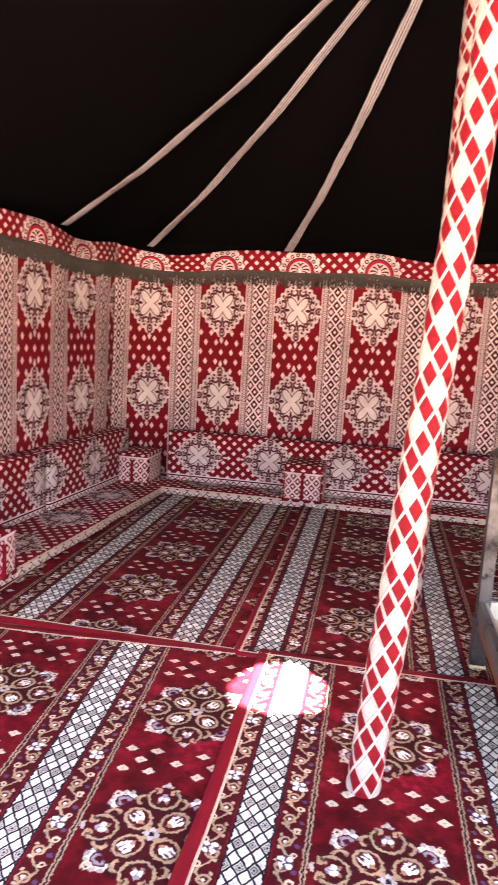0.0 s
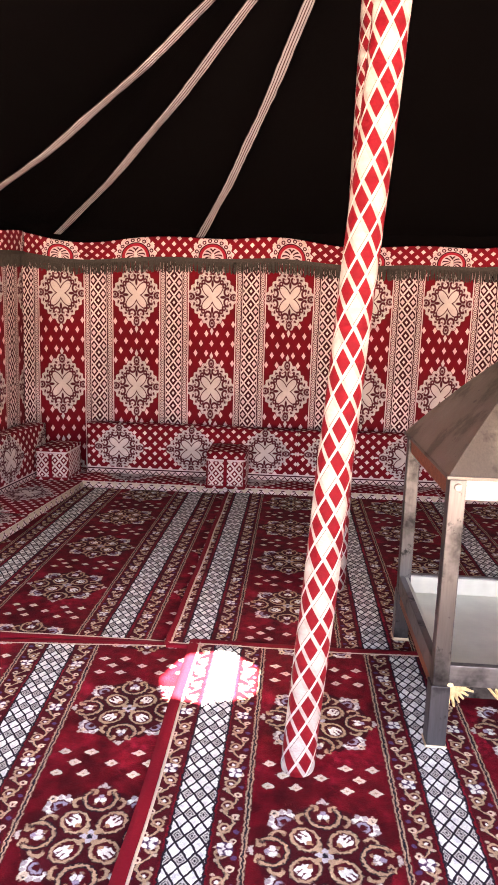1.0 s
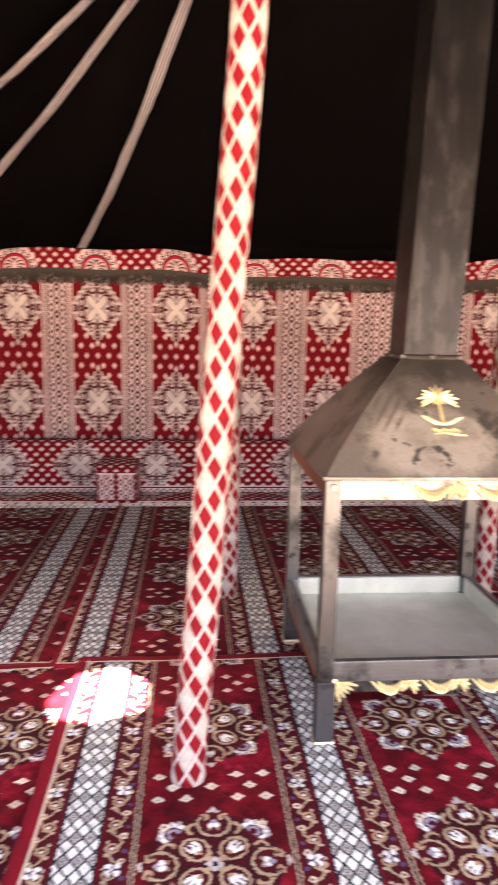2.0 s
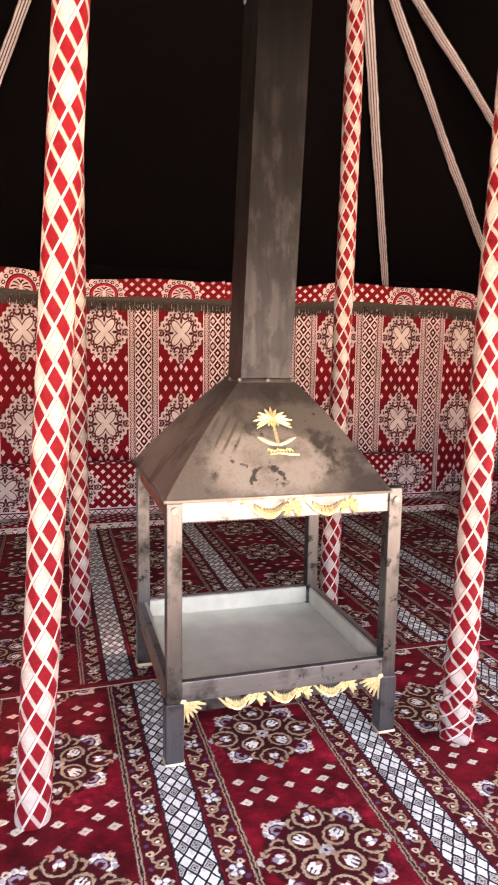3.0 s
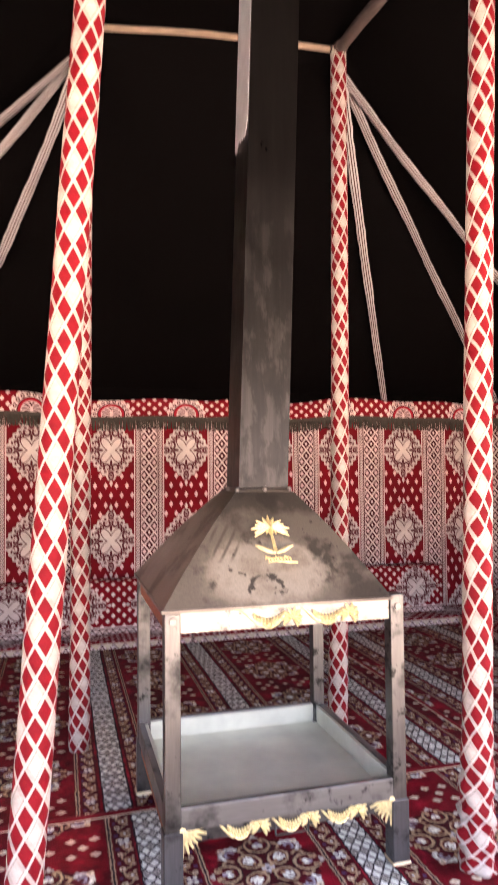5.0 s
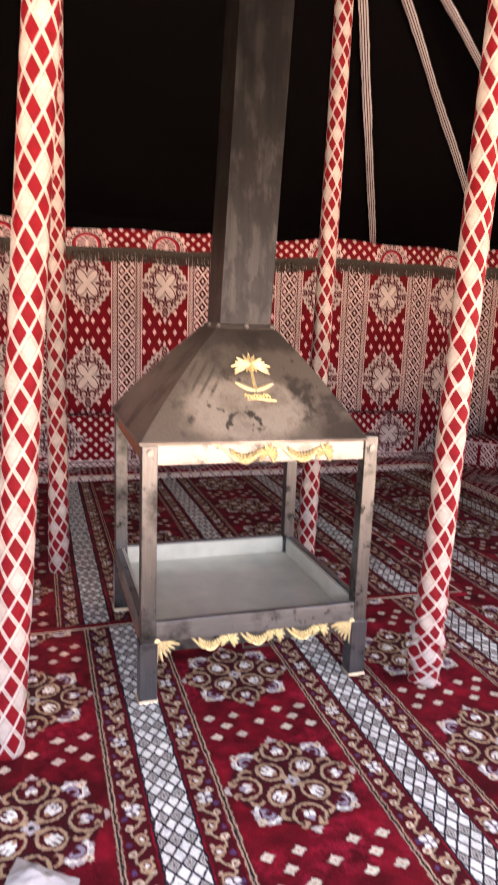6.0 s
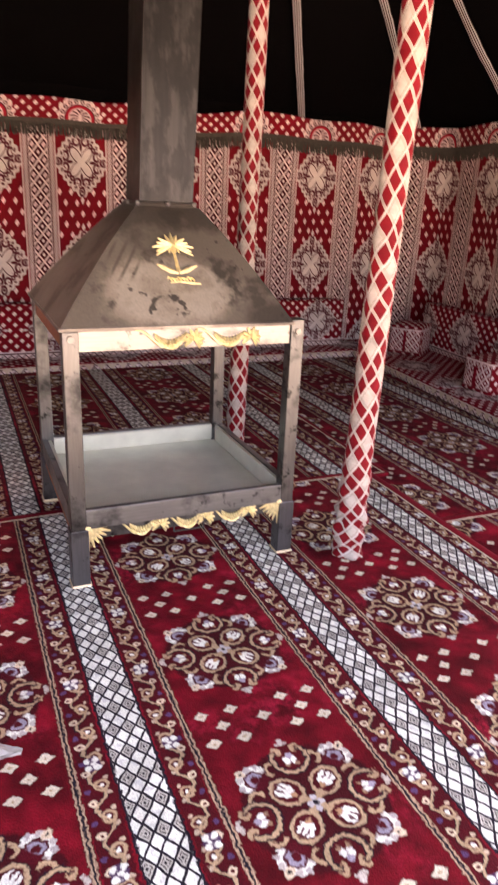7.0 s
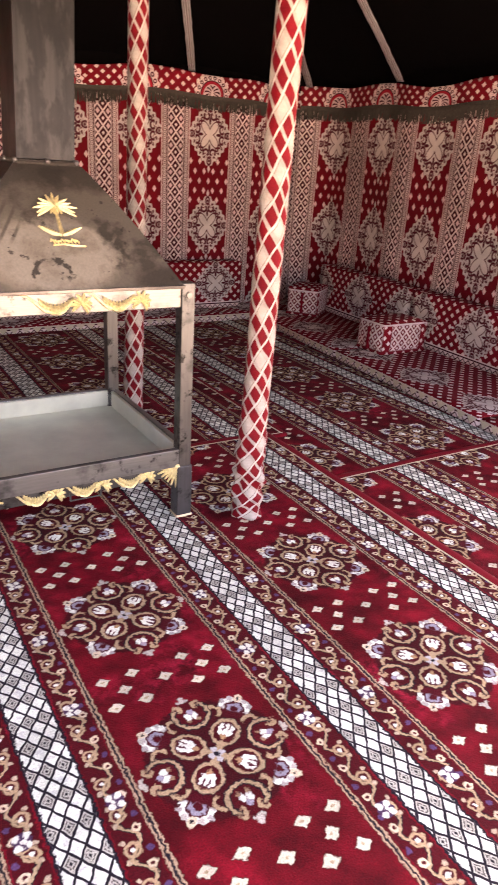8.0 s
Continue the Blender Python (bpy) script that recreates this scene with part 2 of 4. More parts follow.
def hanging_material(name, pitch):
    """Printed tent lining: columns of lace medallions between lattice bands. UV in metres, v from the floor."""
    p = Paint(name, ROSE, rough=0.8, gloss=0.15)
    u, v = p.uv()
    x, y = u.wrap(pitch / 2), (v - 0.89).wrap(0.424)
    a = x.abs()
    ym = (v - 0.466).wrap(0.424)
    p.lay(p.noise(1.1, 2.0), (0.15, 0.003, 0.008))
    p.lay(quincunx(x, ym, 0.100, 0.180).less(0.0195) * ym.abs().less(0.235), (0.74, 0.50, 0.48))
    lace(p, x, y, 0.250, 0.300)
    b = (a * -1.0) + pitch / 2
    p.lay(b.less(0.140), ROSE)
    p.lay((b - 0.138).abs().less(0.0045), BLUSH)
    p.lay((b - 0.108).abs().less(0.019), BLUSH)
    bead = hypot(b - 0.108, v.near(0.034))
    p.lay((bead - 0.0105).abs().less(0.0028), WINE)
    p.lay((b - 0.108).abs().more(0.012) * v.near(0.034).more(0.010) * (b - 0.108).abs().less(0.019), WINE)
    p.lay(b.less(0.082), BLUSH)
    lat = (b / 0.048).near(2.0) + (v / 0.060).near(2.0)
    lat2 = (b / 0.048 + 1.0).near(2.0) + (v / 0.060 + 1.0).near(2.0)
    p.lay(b.less(0.074) * lat.less(0.80, 0.08), WINE)
    p.lay(b.less(0.074) * lat.less(0.30, 0.08), BLUSH)
    p.lay(b.less(0.074) * lat2.less(0.82, 0.08), WINE)
    p.lay(b.less(0.074) * lat2.less(0.44, 0.08), (0.68, 0.50, 0.47))
    p.lay((b - 0.084).abs().less(0.0045), WINE)
    return cloth_finish(p)


def valance_material(name, pitch):
    p = Paint(name, ROSE, rough=0.8, gloss=0.15)
    u, v = p.uv()
    x = u.wrap(pitch / 2)
    p.lay(quincunx(x, v, pitch / 7, 0.098, 1.0).less(0.022), BLUSH)
    y = v - 0.035
    r, th = hypot(x, y), y.op("ARCTAN2", x)
    p.lay((r + th.cos(18.0) * 0.010).less(0.190), BLUSH)
    p.lay((hypot(r - 0.155, th.near(0.349) * 0.15) - 0.013).abs().less(0.005), WINE)
    p.lay(r.less(0.128), (0.36, 0.012, 0.024)).lay((r - 0.128).abs().less(0.005), WINE)
    p.lay(r.less(0.098), (0.62, 0.46, 0.43))
    frond = (th + r * 9.0 * x.op("SIGN")).near(0.52)
    p.lay(r.less(0.088) * frond.less(0.11, 0.05) * r.more(0.020), WINE)
    p.lay(x.abs().less(0.012) * v.less(0.075), BLUSH)
    p.lay(p.noise(95.0, 2.0).more(0.60, 0.05) * r.less(0.185) * r.more(0.132) * 0.7, (0.20, 0.03, 0.04))
    return cloth_finish(p)


def seat_material(name, pitch, half):
    """Cover of backrests, armrests and mats: diamonds, medallions and a border along the lower edge (v = 0)."""
    p = Paint(name, ROSE, rough=0.8, gloss=0.15)
    u, v = p.uv()
    x = u.wrap(pitch / 2)
    p.lay(quincunx(x, v - half, pitch / 7, 0.094, 1.0).less(0.021), BLUSH)
    lace(p, x, v - half, 0.245, 0.230)
    p.lay(v.less(0.062), BLUSH)
    p.lay((v - 0.045).abs().less(0.006), WINE)
    zig = (u.near(0.06) - v + 0.003).abs()
    p.lay(zig.less(0.006) * v.less(0.038), WINE)
    return cloth_finish(p)


def armrest_material(name):
    p = Paint(name, ROSE, rough=0.8, gloss=0.15)
    u, v = p.uv()
    p.lay(quincunx(u, v, 0.095, 0.095, 1.0).less(0.021), BLUSH)
    front = v.less(0.245, 0.01) * v.more(0.025, 0.01) * u.abs().less(0.160, 0.01)
    p.lay(front, BLUSH)
    c, d = u / 0.082 + v / 0.092, u / 0.082 - v / 0.092
    cell = c.near(1.0).least(d.near(1.0))
    p.lay(front * cell.more(0.13, 0.06), (0.17, 0.004, 0.010))
    p.lay(front * cell.more(0.33, 0.05), BLUSH)
    p.lay((v - 0.255).abs().less(0.008), BLUSH)
    return cloth_finish(p)


def pole_wrap_material():
    p = Paint("printed_pole_wrap", (0.165, 0.0025, 0.007), rough=0.7, gloss=0.18)
    u, v = p.uv()
    s, t = u * 6.0 + v / 0.092, u * -6.0 + v / 0.120
    se = (s.floor() / 2.0).op("FRACT").less(0.25, 0.02)
    te = (t.floor() / 2.0).op("FRACT").less(0.25, 0.02)
    ivory = (0.38, 0.335, 0.285)
    p.lay(se * te, (0.42, 0.385, 0.335))
    p.lay(s.near(1.0).less(0.125, 0.03), ivory)
    p.lay((t.near(1.0) - 0.125).abs().less(0.016, 0.02) * se * te, (0.12, 0.09, 0.06))
    p.lay(t.near(1.0).less(0.072, 0.03), (0.52, 0.475, 0.42))
    crease = p.noise(14.0, 4.0, "Object", stretch=(1, 1, 2.2))
    p.vary((crease - 0.5) * 2.0 + 0.5, 0.74, 1.14)
    p.bump(crease + p.noise(45.0, 3.0, "Object", stretch=(1, 1, 1.8)) * 0.5 + p.noise(160.0, 2.0, "Object") * 0.2, 0.007, 0.8)
    return p.done()


def strap_material():
    p = Paint("woven_strap", (0.43, 0.41, 0.40), rough=0.9, gloss=0.1)
    u, v = p.uv()
    p.lay((u - 0.5).abs().near(0.26).less(0.045, 0.03), (0.07, 0.05, 0.045))
    p.lay((u - 0.5).abs().less(0.06, 0.03), (0.10, 0.06, 0.05))
    twill = (v * 60.0 + u * 3.0).sin(6.283)
    p.vary(p.noise(30.0, 3.0), 0.7, 1.2)
    p.bump(twill, 0.002, 0.5)
    return p.done()


def roof_material():
    p = Paint("black_goat_hair_cloth", (0.0024, 0.0020, 0.0020), rough=0.95, gloss=0.03)
    n = p.noise(1.4, 4.0, "Object")
    weave = p.noise(240.0, 2.0, "Object", stretch=(1, 6, 1))
    p.vary(n, 0.7, 1.4).vary(weave, 0.7, 1.3).bump(weave + n * 3.0, 0.004, 0.6)
    return p.done()


def steel_material(name="smoked_steel", base=(0.27, 0.245, 0.215), soot=0.57, grain=(60, 60, 2), metal=0.45, gloss=0.5, edge=0.16):
    p = Paint(name, base, rough=0.4, metal=metal, gloss=gloss)
    clouds = p.noise(4.5, 5.0, "Object", 0.62)
    streak = p.noise(3.0, 3.0, "Object", stretch=grain)
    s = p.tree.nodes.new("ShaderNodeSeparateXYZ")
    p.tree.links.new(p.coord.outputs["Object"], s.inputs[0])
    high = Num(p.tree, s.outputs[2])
    black = tuple(c * 0.20 for c in base)
    p.lay(clouds.more(soot, edge), black)
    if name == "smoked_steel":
        across = Num(p.tree, s.outputs[0])
        ragged = p.noise(9.0, 5.0, "Object", 0.65)
        cloud = hypot((across + 0.06) * 0.86, (high - 1.165) * 1.75) + (ragged - 0.5) * 0.22
        p.lay(cloud.more(0.225, 0.06) * 0.50, (0.085, 0.076, 0.064))
        p.lay(cloud.less(0.20, 0.05) * ragged.more(0.40, 0.2) * 0.7, (0.40, 0.37, 0.305))
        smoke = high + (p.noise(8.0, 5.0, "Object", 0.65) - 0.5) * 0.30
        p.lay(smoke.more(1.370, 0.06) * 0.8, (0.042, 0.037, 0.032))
        burnt = (hypot(across + 0.085, (high - 1.098) * 1.1) - 0.062).abs() + (p.noise(34.0, 3.0, "Object") - 0.5) * 0.11
        p.lay(burnt.less(0.003, 0.010) * high.more(1.085, 0.02) * 0.9, (0.030, 0.026, 0.023))
        patch = hypot((across - 0.33) * 0.45, (high - 1.078)) + (ragged - 0.5) * 0.10
        p.lay(patch.less(0.048, 0.03) * 0.8, (0.040, 0.035, 0.030))
        rub = (across - (high - 1.27) * 0.75 + 0.235).near(0.042)
        p.lay(rub.less(0.0065, 0.006) * (across + 0.215).abs().less(0.055, 0.02) * (high - 1.27).abs().less(0.06, 0.03) * 0.75, (0.070, 0.060, 0.048))
        p.lay(p.noise(17.0, 3.0, "Object", 0.6).more(0.675, 0.03) * 0.8, (0.035, 0.030, 0.026))
    elif name == "dark_steel_flue":
        # uneven blend to near black with height, paler blotches lower down
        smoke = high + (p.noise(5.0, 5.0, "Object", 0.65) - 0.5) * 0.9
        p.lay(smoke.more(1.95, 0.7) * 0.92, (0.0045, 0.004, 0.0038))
        p.lay(p.noise(16.0, 4.0, "Object", 0.65, stretch=(1, 1, 0.35)).more(0.53, 0.10) * smoke.less(2.4, 0.8) * 0.40, (0.050, 0.049, 0.046))
    else:
        p.lay(p.noise(11.0, 4.0, "Object", 0.7).more(0.62, 0.08), black)
    p.vary((streak - 0.5) * (3.8 if name == "dark_steel_flue" else 1.0) + 0.5, 0.72, 1.22)
    p.rough(clouds * 0.35 + streak * 0.15 + 0.12)
    p.bump(clouds + streak * 0.2, 0.004, 0.35)
    return p.done()


def plain(name, base, rough, metal=0.0, scale=18.0, low=0.75, high=1.2, depth=0.002, gloss=0.2):
    p = Paint(name, base, rough=rough, metal=metal, gloss=gloss)
    n = p.noise(scale, 4.0, "Object")
    p.vary(n, low, high).bump(n + p.noise(scale * 9, 2.0, "Object") * 0.4, depth, 0.5)
    return p.done()


M_CARPET = carpet_material("crimson_medallion_carpet", 0.81, 0.675)
M_CARPET_FAR = carpet_material("crimson_medallion_carpet_wide", 0.86, 0.69)
M_BIND = plain("crimson_carpet_binding", (0.20, 0.004, 0.012), 0.85, scale=160.0)
M_PIPING = plain("cream_carpet_line", (0.60, 0.50, 0.36), 0.85, scale=120.0)
M_HANG = hanging_material("printed_tent_lining", 0.722)
M_VALANCE = valance_material("printed_valance", 0.722)
M_BACK = seat_material("printed_backrest_cover", 0.68, 0.255)
M_MAT = seat_material("printed_mat_cover", 0.68, 0.33)
M_ARM = armrest_material("printed_armrest_cover")
M_FRINGE = plain("grey_green_fringe", (0.062, 0.054, 0.043), 0.9, scale=70.0, low=0.35, high=1.7)
M_POLE = pole_wrap_material()
M_STRAP = strap_material()
M_ROOF = roof_material()
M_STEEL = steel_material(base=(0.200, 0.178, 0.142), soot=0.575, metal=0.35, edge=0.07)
M_LEG = steel_material("brushed_steel_legs", (0.130, 0.132, 0.126), 0.60, (40, 40, 3), 0.9)
M_SLEEVE = steel_material("dark_steel_sleeves", (0.075, 0.075, 0.075), 0.6, (40, 40, 3), 0.5)
M_RAIL = steel_material("polished_steel_rail", (0.24, 0.235, 0.215), 0.58, (3, 60, 60), 0.9)
M_TRAY_RAIL = steel_material("grey_steel_tray_rail", (0.17, 0.17, 0.155), 0.62, (3, 40, 40), 0.6)
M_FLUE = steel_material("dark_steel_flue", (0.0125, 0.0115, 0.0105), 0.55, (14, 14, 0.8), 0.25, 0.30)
M_TRAY = plain("pale_ash_coated_steel", (0.66, 0.68, 0.54), 0.30, 0.10, 6.0, 0.62, 1.22, 0.002, 0.5)
M_BRASS = plain("stamped_brass", (0.86, 0.74, 0.38), 0.30, 0.45, 85.0, 0.35, 1.35, 0.004, 0.5)
# pale metal that carries the light falling on the flue's upper flank
M_LIT_FLANK = plain("lit_flank_metal", (0.62, 0.64, 0.66), 0.35, 0.35, 12.0, 0.7, 1.2, 0.002, 0.5)
M_CAP = plain("pale_brass_cap", (0.74, 0.64, 0.42), 0.35, 0.7, 40.0, 0.8, 1.1)
M_COPPER = plain("copper_fretwork", (0.45, 0.16, 0.07), 0.4, 0.9, 60.0, 0.3, 1.4)
M_BOLT = plain("dull_bolt_steel", (0.20, 0.195, 0.18), 0.35, 0.8, 40.0)
M_WOOD = plain("pale_peeled_timber", (0.33, 0.25, 0.18), 0.7, 0.0, 14.0, 0.6, 1.25)
# darker timber for the beams that get less light, shade in the colour
M_SHADED_WOOD = plain("shaded_timber", (0.085, 0.066, 0.058), 0.8, 0.0, 14.0, 0.5, 1.4)
M_SAND = plain("desert_sand", (0.20, 0.171, 0.142), 0.95, 0.0, 0.8, 0.85, 1.12, 0.02)
M_PAPER = plain("crumpled_tissue", (0.36, 0.355, 0.33), 0.7, 0.0, 30.0, 0.9, 1.05)

# ---- mesh helpers ----


def part(name, bm, material, parent=None, label="", smooth=False):
    me = bpy.data.meshes.new(name)
    bm.normal_update()
    bm.to_mesh(me)
    bm.free()
    me.materials.append(material)
    if smooth:
        for f in me.polygons:
            f.use_smooth = True
    ob = new(name, me)
    if parent:
        ob.parent = parent
    if label:
        ob["label"] = label
    return ob


def thing(name, at, label, category, group="", turn=0.0, kind=""):
    ob = new(name)
    ob.empty_display_size = 0.1
    ob.matrix_world = pose(*at, 0, 0, turn)
    return tagged(ob, label, category, group, kind)


def box(bm, lo, hi, bevel=0.0, segments=2):
    mid = [(a + b) / 2 for a, b in zip(lo, hi)]
    size = [b - a for a, b in zip(lo, hi)]
    made = bmesh.ops.create_cube(bm, size=1.0, matrix=Matrix.Translation(mid) @ Matrix.Diagonal((*size, 1)))
    if bevel:
        edges = {e for v in made["verts"] for e in v.link_edges}
        bmesh.ops.bevel(bm, geom=list(edges), offset=bevel, segments=segments, affect="EDGES", profile=0.5)
    return bm


def sheet(nu, nv, place, uv=None, close=False):
    """A grid whose points are place(i / nu, j / nv), with uv(i / nu, j / nv) as its texture place."""
    bm = bmesh.new()
    layer = bm.loops.layers.uv.new("UVMap")
    vs = [[bm.verts.new(place(i / nu, j / nv)) for j in range(nv + 1)] for i in range(nu if close else nu + 1)]
    for i in range(nu):
        for j in range(nv):
            k = (i + 1) % nu if close else i + 1
            f = bm.faces.new((vs[i][j], vs[k][j], vs[k][j + 1], vs[i][j + 1]))
            if uv:
                for loop, (a, b) in zip(f.loops, ((i, j), (i + 1, j), (i + 1, j + 1), (i, j + 1))):
                    loop[layer].uv = uv(a / nu, b / nv)
    return bm


def lerp(a, b, t):
    return a + (b - a) * t


def rod(bm, a, b, radius, radius2=None, sides=14):
    a, b = Vector(a), Vector(b)
    m = Matrix.Translation((a + b) / 2) @ (b - a).to_track_quat("Z", "Y").to_matrix().to_4x4()
    bmesh.ops.create_cone(bm, cap_ends=True, segments=sides, radius1=radius, radius2=radius if radius2 is None else radius2, depth=(b - a).length, matrix=m)
    return bm


# ---- ground ----
bm = bmesh.new()
bmesh.ops.create_grid(bm, x_segments=2, y_segments=2, size=300, matrix=Matrix.Translation((0, 0, -0.012)))
tagged(part("ground", bm, M_SAND), "pale desert sand under and around the tent", "ground", kind="structure")

# ---- tent walls: printed lining with a valance and a fringe ----
CORNERS = [Vector((-2.89, -1.0)), Vector((-2.78, 0.9)), Vector((-2.47, 4.2)), Vector((4.98, 4.2)), Vector((4.70, 0.2)), Vector((4.685, -0.4))]


def wall(name, pts, u0, label, top=2.24, gather=1.0):
    """A hanging along the line of pts (x, y); u0 sets where a medallion column falls."""
    lengths = [0.0]
    for a, b in zip(pts, pts[1:]):
        lengths.append(lengths[-1] + (b - a).length)
    total = lengths[-1]

    def along(d):
        for (a, b), l0, l1 in zip(zip(pts, pts[1:]), lengths, lengths[1:]):
            if d <= l1 + 1e-6:
                way = (b - a).normalized()
                return a + way * (d - l0), Vector((way.y, -way.x))
        way = (pts[-1] - pts[-2]).normalized()
        return pts[-1] + way * (d - total), Vector((way.y, -way.x))

    def wave(d, z):
        n = noise.noise(Vector((d * 1.3, z * 0.35, u0)))
        return 0.030 * n + 0.010 * math.sin(d * 8.7 + 0.6 * math.sin(z * 2)) * (0.4 + z / 2.2)

    def rise(d):
        return 0.030 * math.sin(d * 2.1 + u0) + 0.018 * math.sin(d * 5.3 + 1.0)

    def at(d, z, off):
        q, side = along(d)
        w = wave(d, z) + off
        return Vector((q.x + side.x * w, q.y + side.y * w, z))

    root = tagged(new(name), label, "tent wall", kind="structure")
    nu = int(total / 0.05)
    lining = part("lining", sheet(nu, 26, lambda s, t: at(s * total, t * (top - 0.16), 0.0),
                                  lambda s, t: (s * total * gather + u0, t * (top - 0.16))), M_HANG, root, smooth=True)
    val = part("valance", sheet(nu, 6, lambda s, t: at(s * total, lerp(top - 0.20, top + rise(s * total), t), 0.012 + 0.012 * math.sin(t * 3)),
                                lambda s, t: (s * total * gather + u0, t * 0.22 - 0.01)), M_VALANCE, root, "red printed valance with white diamonds and arches", smooth=True)
    band = sheet(nu, 2, lambda s, t: at(s * total, top - 0.205 + rise(s * total) * 0.6 + t * 0.035, 0.034), lambda s, t: (s * total, t))
    part("fringe_band", band, M_FRINGE, root, "grey-green woven fringe band", smooth=True)
    bm = bmesh.new()
    rnd = random.Random(name)
    d = 0.0
    while d < total:
        z1 = top - 0.200 + rise(d) * 0.6
        z0 = z1 - 0.080 - rnd.random() * 0.030
        c1, c0 = at(d, z1, 0.038), at(min(total, max(0, d + rnd.uniform(-0.01, 0.01))), z0, 0.040 + rnd.random() * 0.008)
        rod(bm, c0, c1, 0.003 + 0.003 * rnd.random(), 0.0055, 4)
        d += 0.0085
    tagged(part("fringe", bm, M_FRINGE, root, "grey-green hanging tassel fringe"), kind="stuff")
    outer = part("outer_cloth", sheet(nu // 3, 4, lambda s, t: at(-0.25 + s * (total + 0.5), t * (top + 0.26), -0.09)), M_ROOF, root, "black goat-hair outer cloth", smooth=True)
    for ob in (lining, val, outer):
        mod = ob.modifiers.new("thickness", "SOLIDIFY")
        mod.thickness, mod.offset = (0.030 if ob is outer else 0.006), 0
    return root


def rounded(a, corner, b, radius, n=8):
    """The points of an arc that turns smoothly from the line a, corner into the line corner, b."""
    p, q = corner + (a - corner).normalized() * radius, corner + (b - corner).normalized() * radius
    return [p.lerp(corner, t).lerp(corner.lerp(q, t), t) for t in (k / n for k in range(n + 1))]


TURN = 0.34
left_arc = rounded(CORNERS[1], CORNERS[2], CORNERS[3], TURN)
right_arc = rounded(CORNERS[2], CORNERS[3], CORNERS[4], TURN)
wall("wall_left", CORNERS[0:2] + left_arc[:1], 0.023 + 1.903 * 1.046, "red and white printed cotton lining hung on the tent side", gather=1.046)
bend = sum((q - p).length for p, q in zip(left_arc, left_arc[1:]))
wall("wall_back", left_arc + [Vector((1.70, 4.2))], -2.368 + (TURN - bend) * 1.015, "red and white printed cotton lining with lace medallions", gather=1.015)
wall("wall_back_far", [Vector((1.66, 4.215)), right_arc[0]], 1.66 - 3.60, "red and white printed cotton lining, second width beside a seam")
wall("wall_right", right_arc + CORNERS[4:6], 0.445 - 0.20 * 0.956, "red and white printed cotton lining on the far tent side", gather=0.956)

# ---- roof ----
TOPS = [Vector((0.285, 0.0, 4.12)), Vector((1.79, 0.07, 4.14)), Vector((1.745, 1.48, 4.10)), Vector((0.250, 1.65, 4.10))]
EDGE = [Vector((-3.0, -2.65, 2.30)), Vector((4.62, -2.65, 2.30)), Vector((4.98, 4.2, 2.25)), Vector((-2.47, 4.2, 2.25))]


def sag(p, q, t, deep=0.22):
    w = p.lerp(q, t)
    w.z -= deep * 4 * t * (1 - t)
    return w


def loop_point(pts, s):
    s = (s % 1.0) * 4
    i = int(s) % 4
    return pts[i].lerp(pts[(i + 1) % 4], s - int(s))


def roof_at(s, t):
    p = loop_point(TOPS, s) + Vector((0, 0, 0.07))
    q = loop_point(EDGE, s)
    if s % 1.0 < 0.25:
        q.z += 0.05 * math.sin(s * 4 * math.pi) ** 0.6
    out = (q - Vector((1.0, 0.6, q.z))).normalized() * 0.30
    w = sag(p, q + out, t, 0.16)
    w.z += 0.02 * noise.noise(w * 1.7)
    return w


HOLE_AT, HOLE_R = Vector((1.000, 0.950)), 0.205
ceil = tagged(new("ceiling"), "black goat-hair tent roof sloping up to four poles", "tent roof", kind="structure")
bm = sheet(64, 18, roof_at, close=True)


def crown(x, y):
    d = math.hypot((x - 1.08) / 0.95, (y - 0.62) / 1.05)
    return Vector((x, y, 4.15 + 0.03 * max(0.0, 1 - d)))


# crown cloth between the pole tops, torn open round the smoke hole
ringed = []
RAYS, STEPS = 80, (0, 0.12, 0.3, 0.6, 1)
for k in range(RAYS):
    ang = k / RAYS * 2 * math.pi
    c, s = math.cos(ang), math.sin(ang)
    ragged = HOLE_R * (1 + 0.12 * noise.noise(Vector((c * 2.4, s * 2.4, 5))))
    hole = HOLE_AT + Vector((c, s * 1.06)) * ragged
    reach = min(1.0 / max(abs(c), 1e-6), 1.0 / max(abs(s), 1e-6))
    far = Vector((1.02 + 0.95 * c * reach, 0.82 + 1.0 * s * reach))
    ringed.append([bm.verts.new(crown(*hole.lerp(far, t))) for t in STEPS])
for k in range(RAYS):
    p, q = ringed[k], ringed[(k + 1) % RAYS]
    for j in range(len(STEPS) - 1):
        bm.faces.new((p[j], p[j + 1], q[j + 1], q[j]))
cloth = part("roof_cloth", bm, M_ROOF, ceil, smooth=True)
mod = cloth.modifiers.new("thickness", "SOLIDIFY")
mod.thickness, mod.offset = 0.024, 0

# ---- timber ring between the pole tops ----


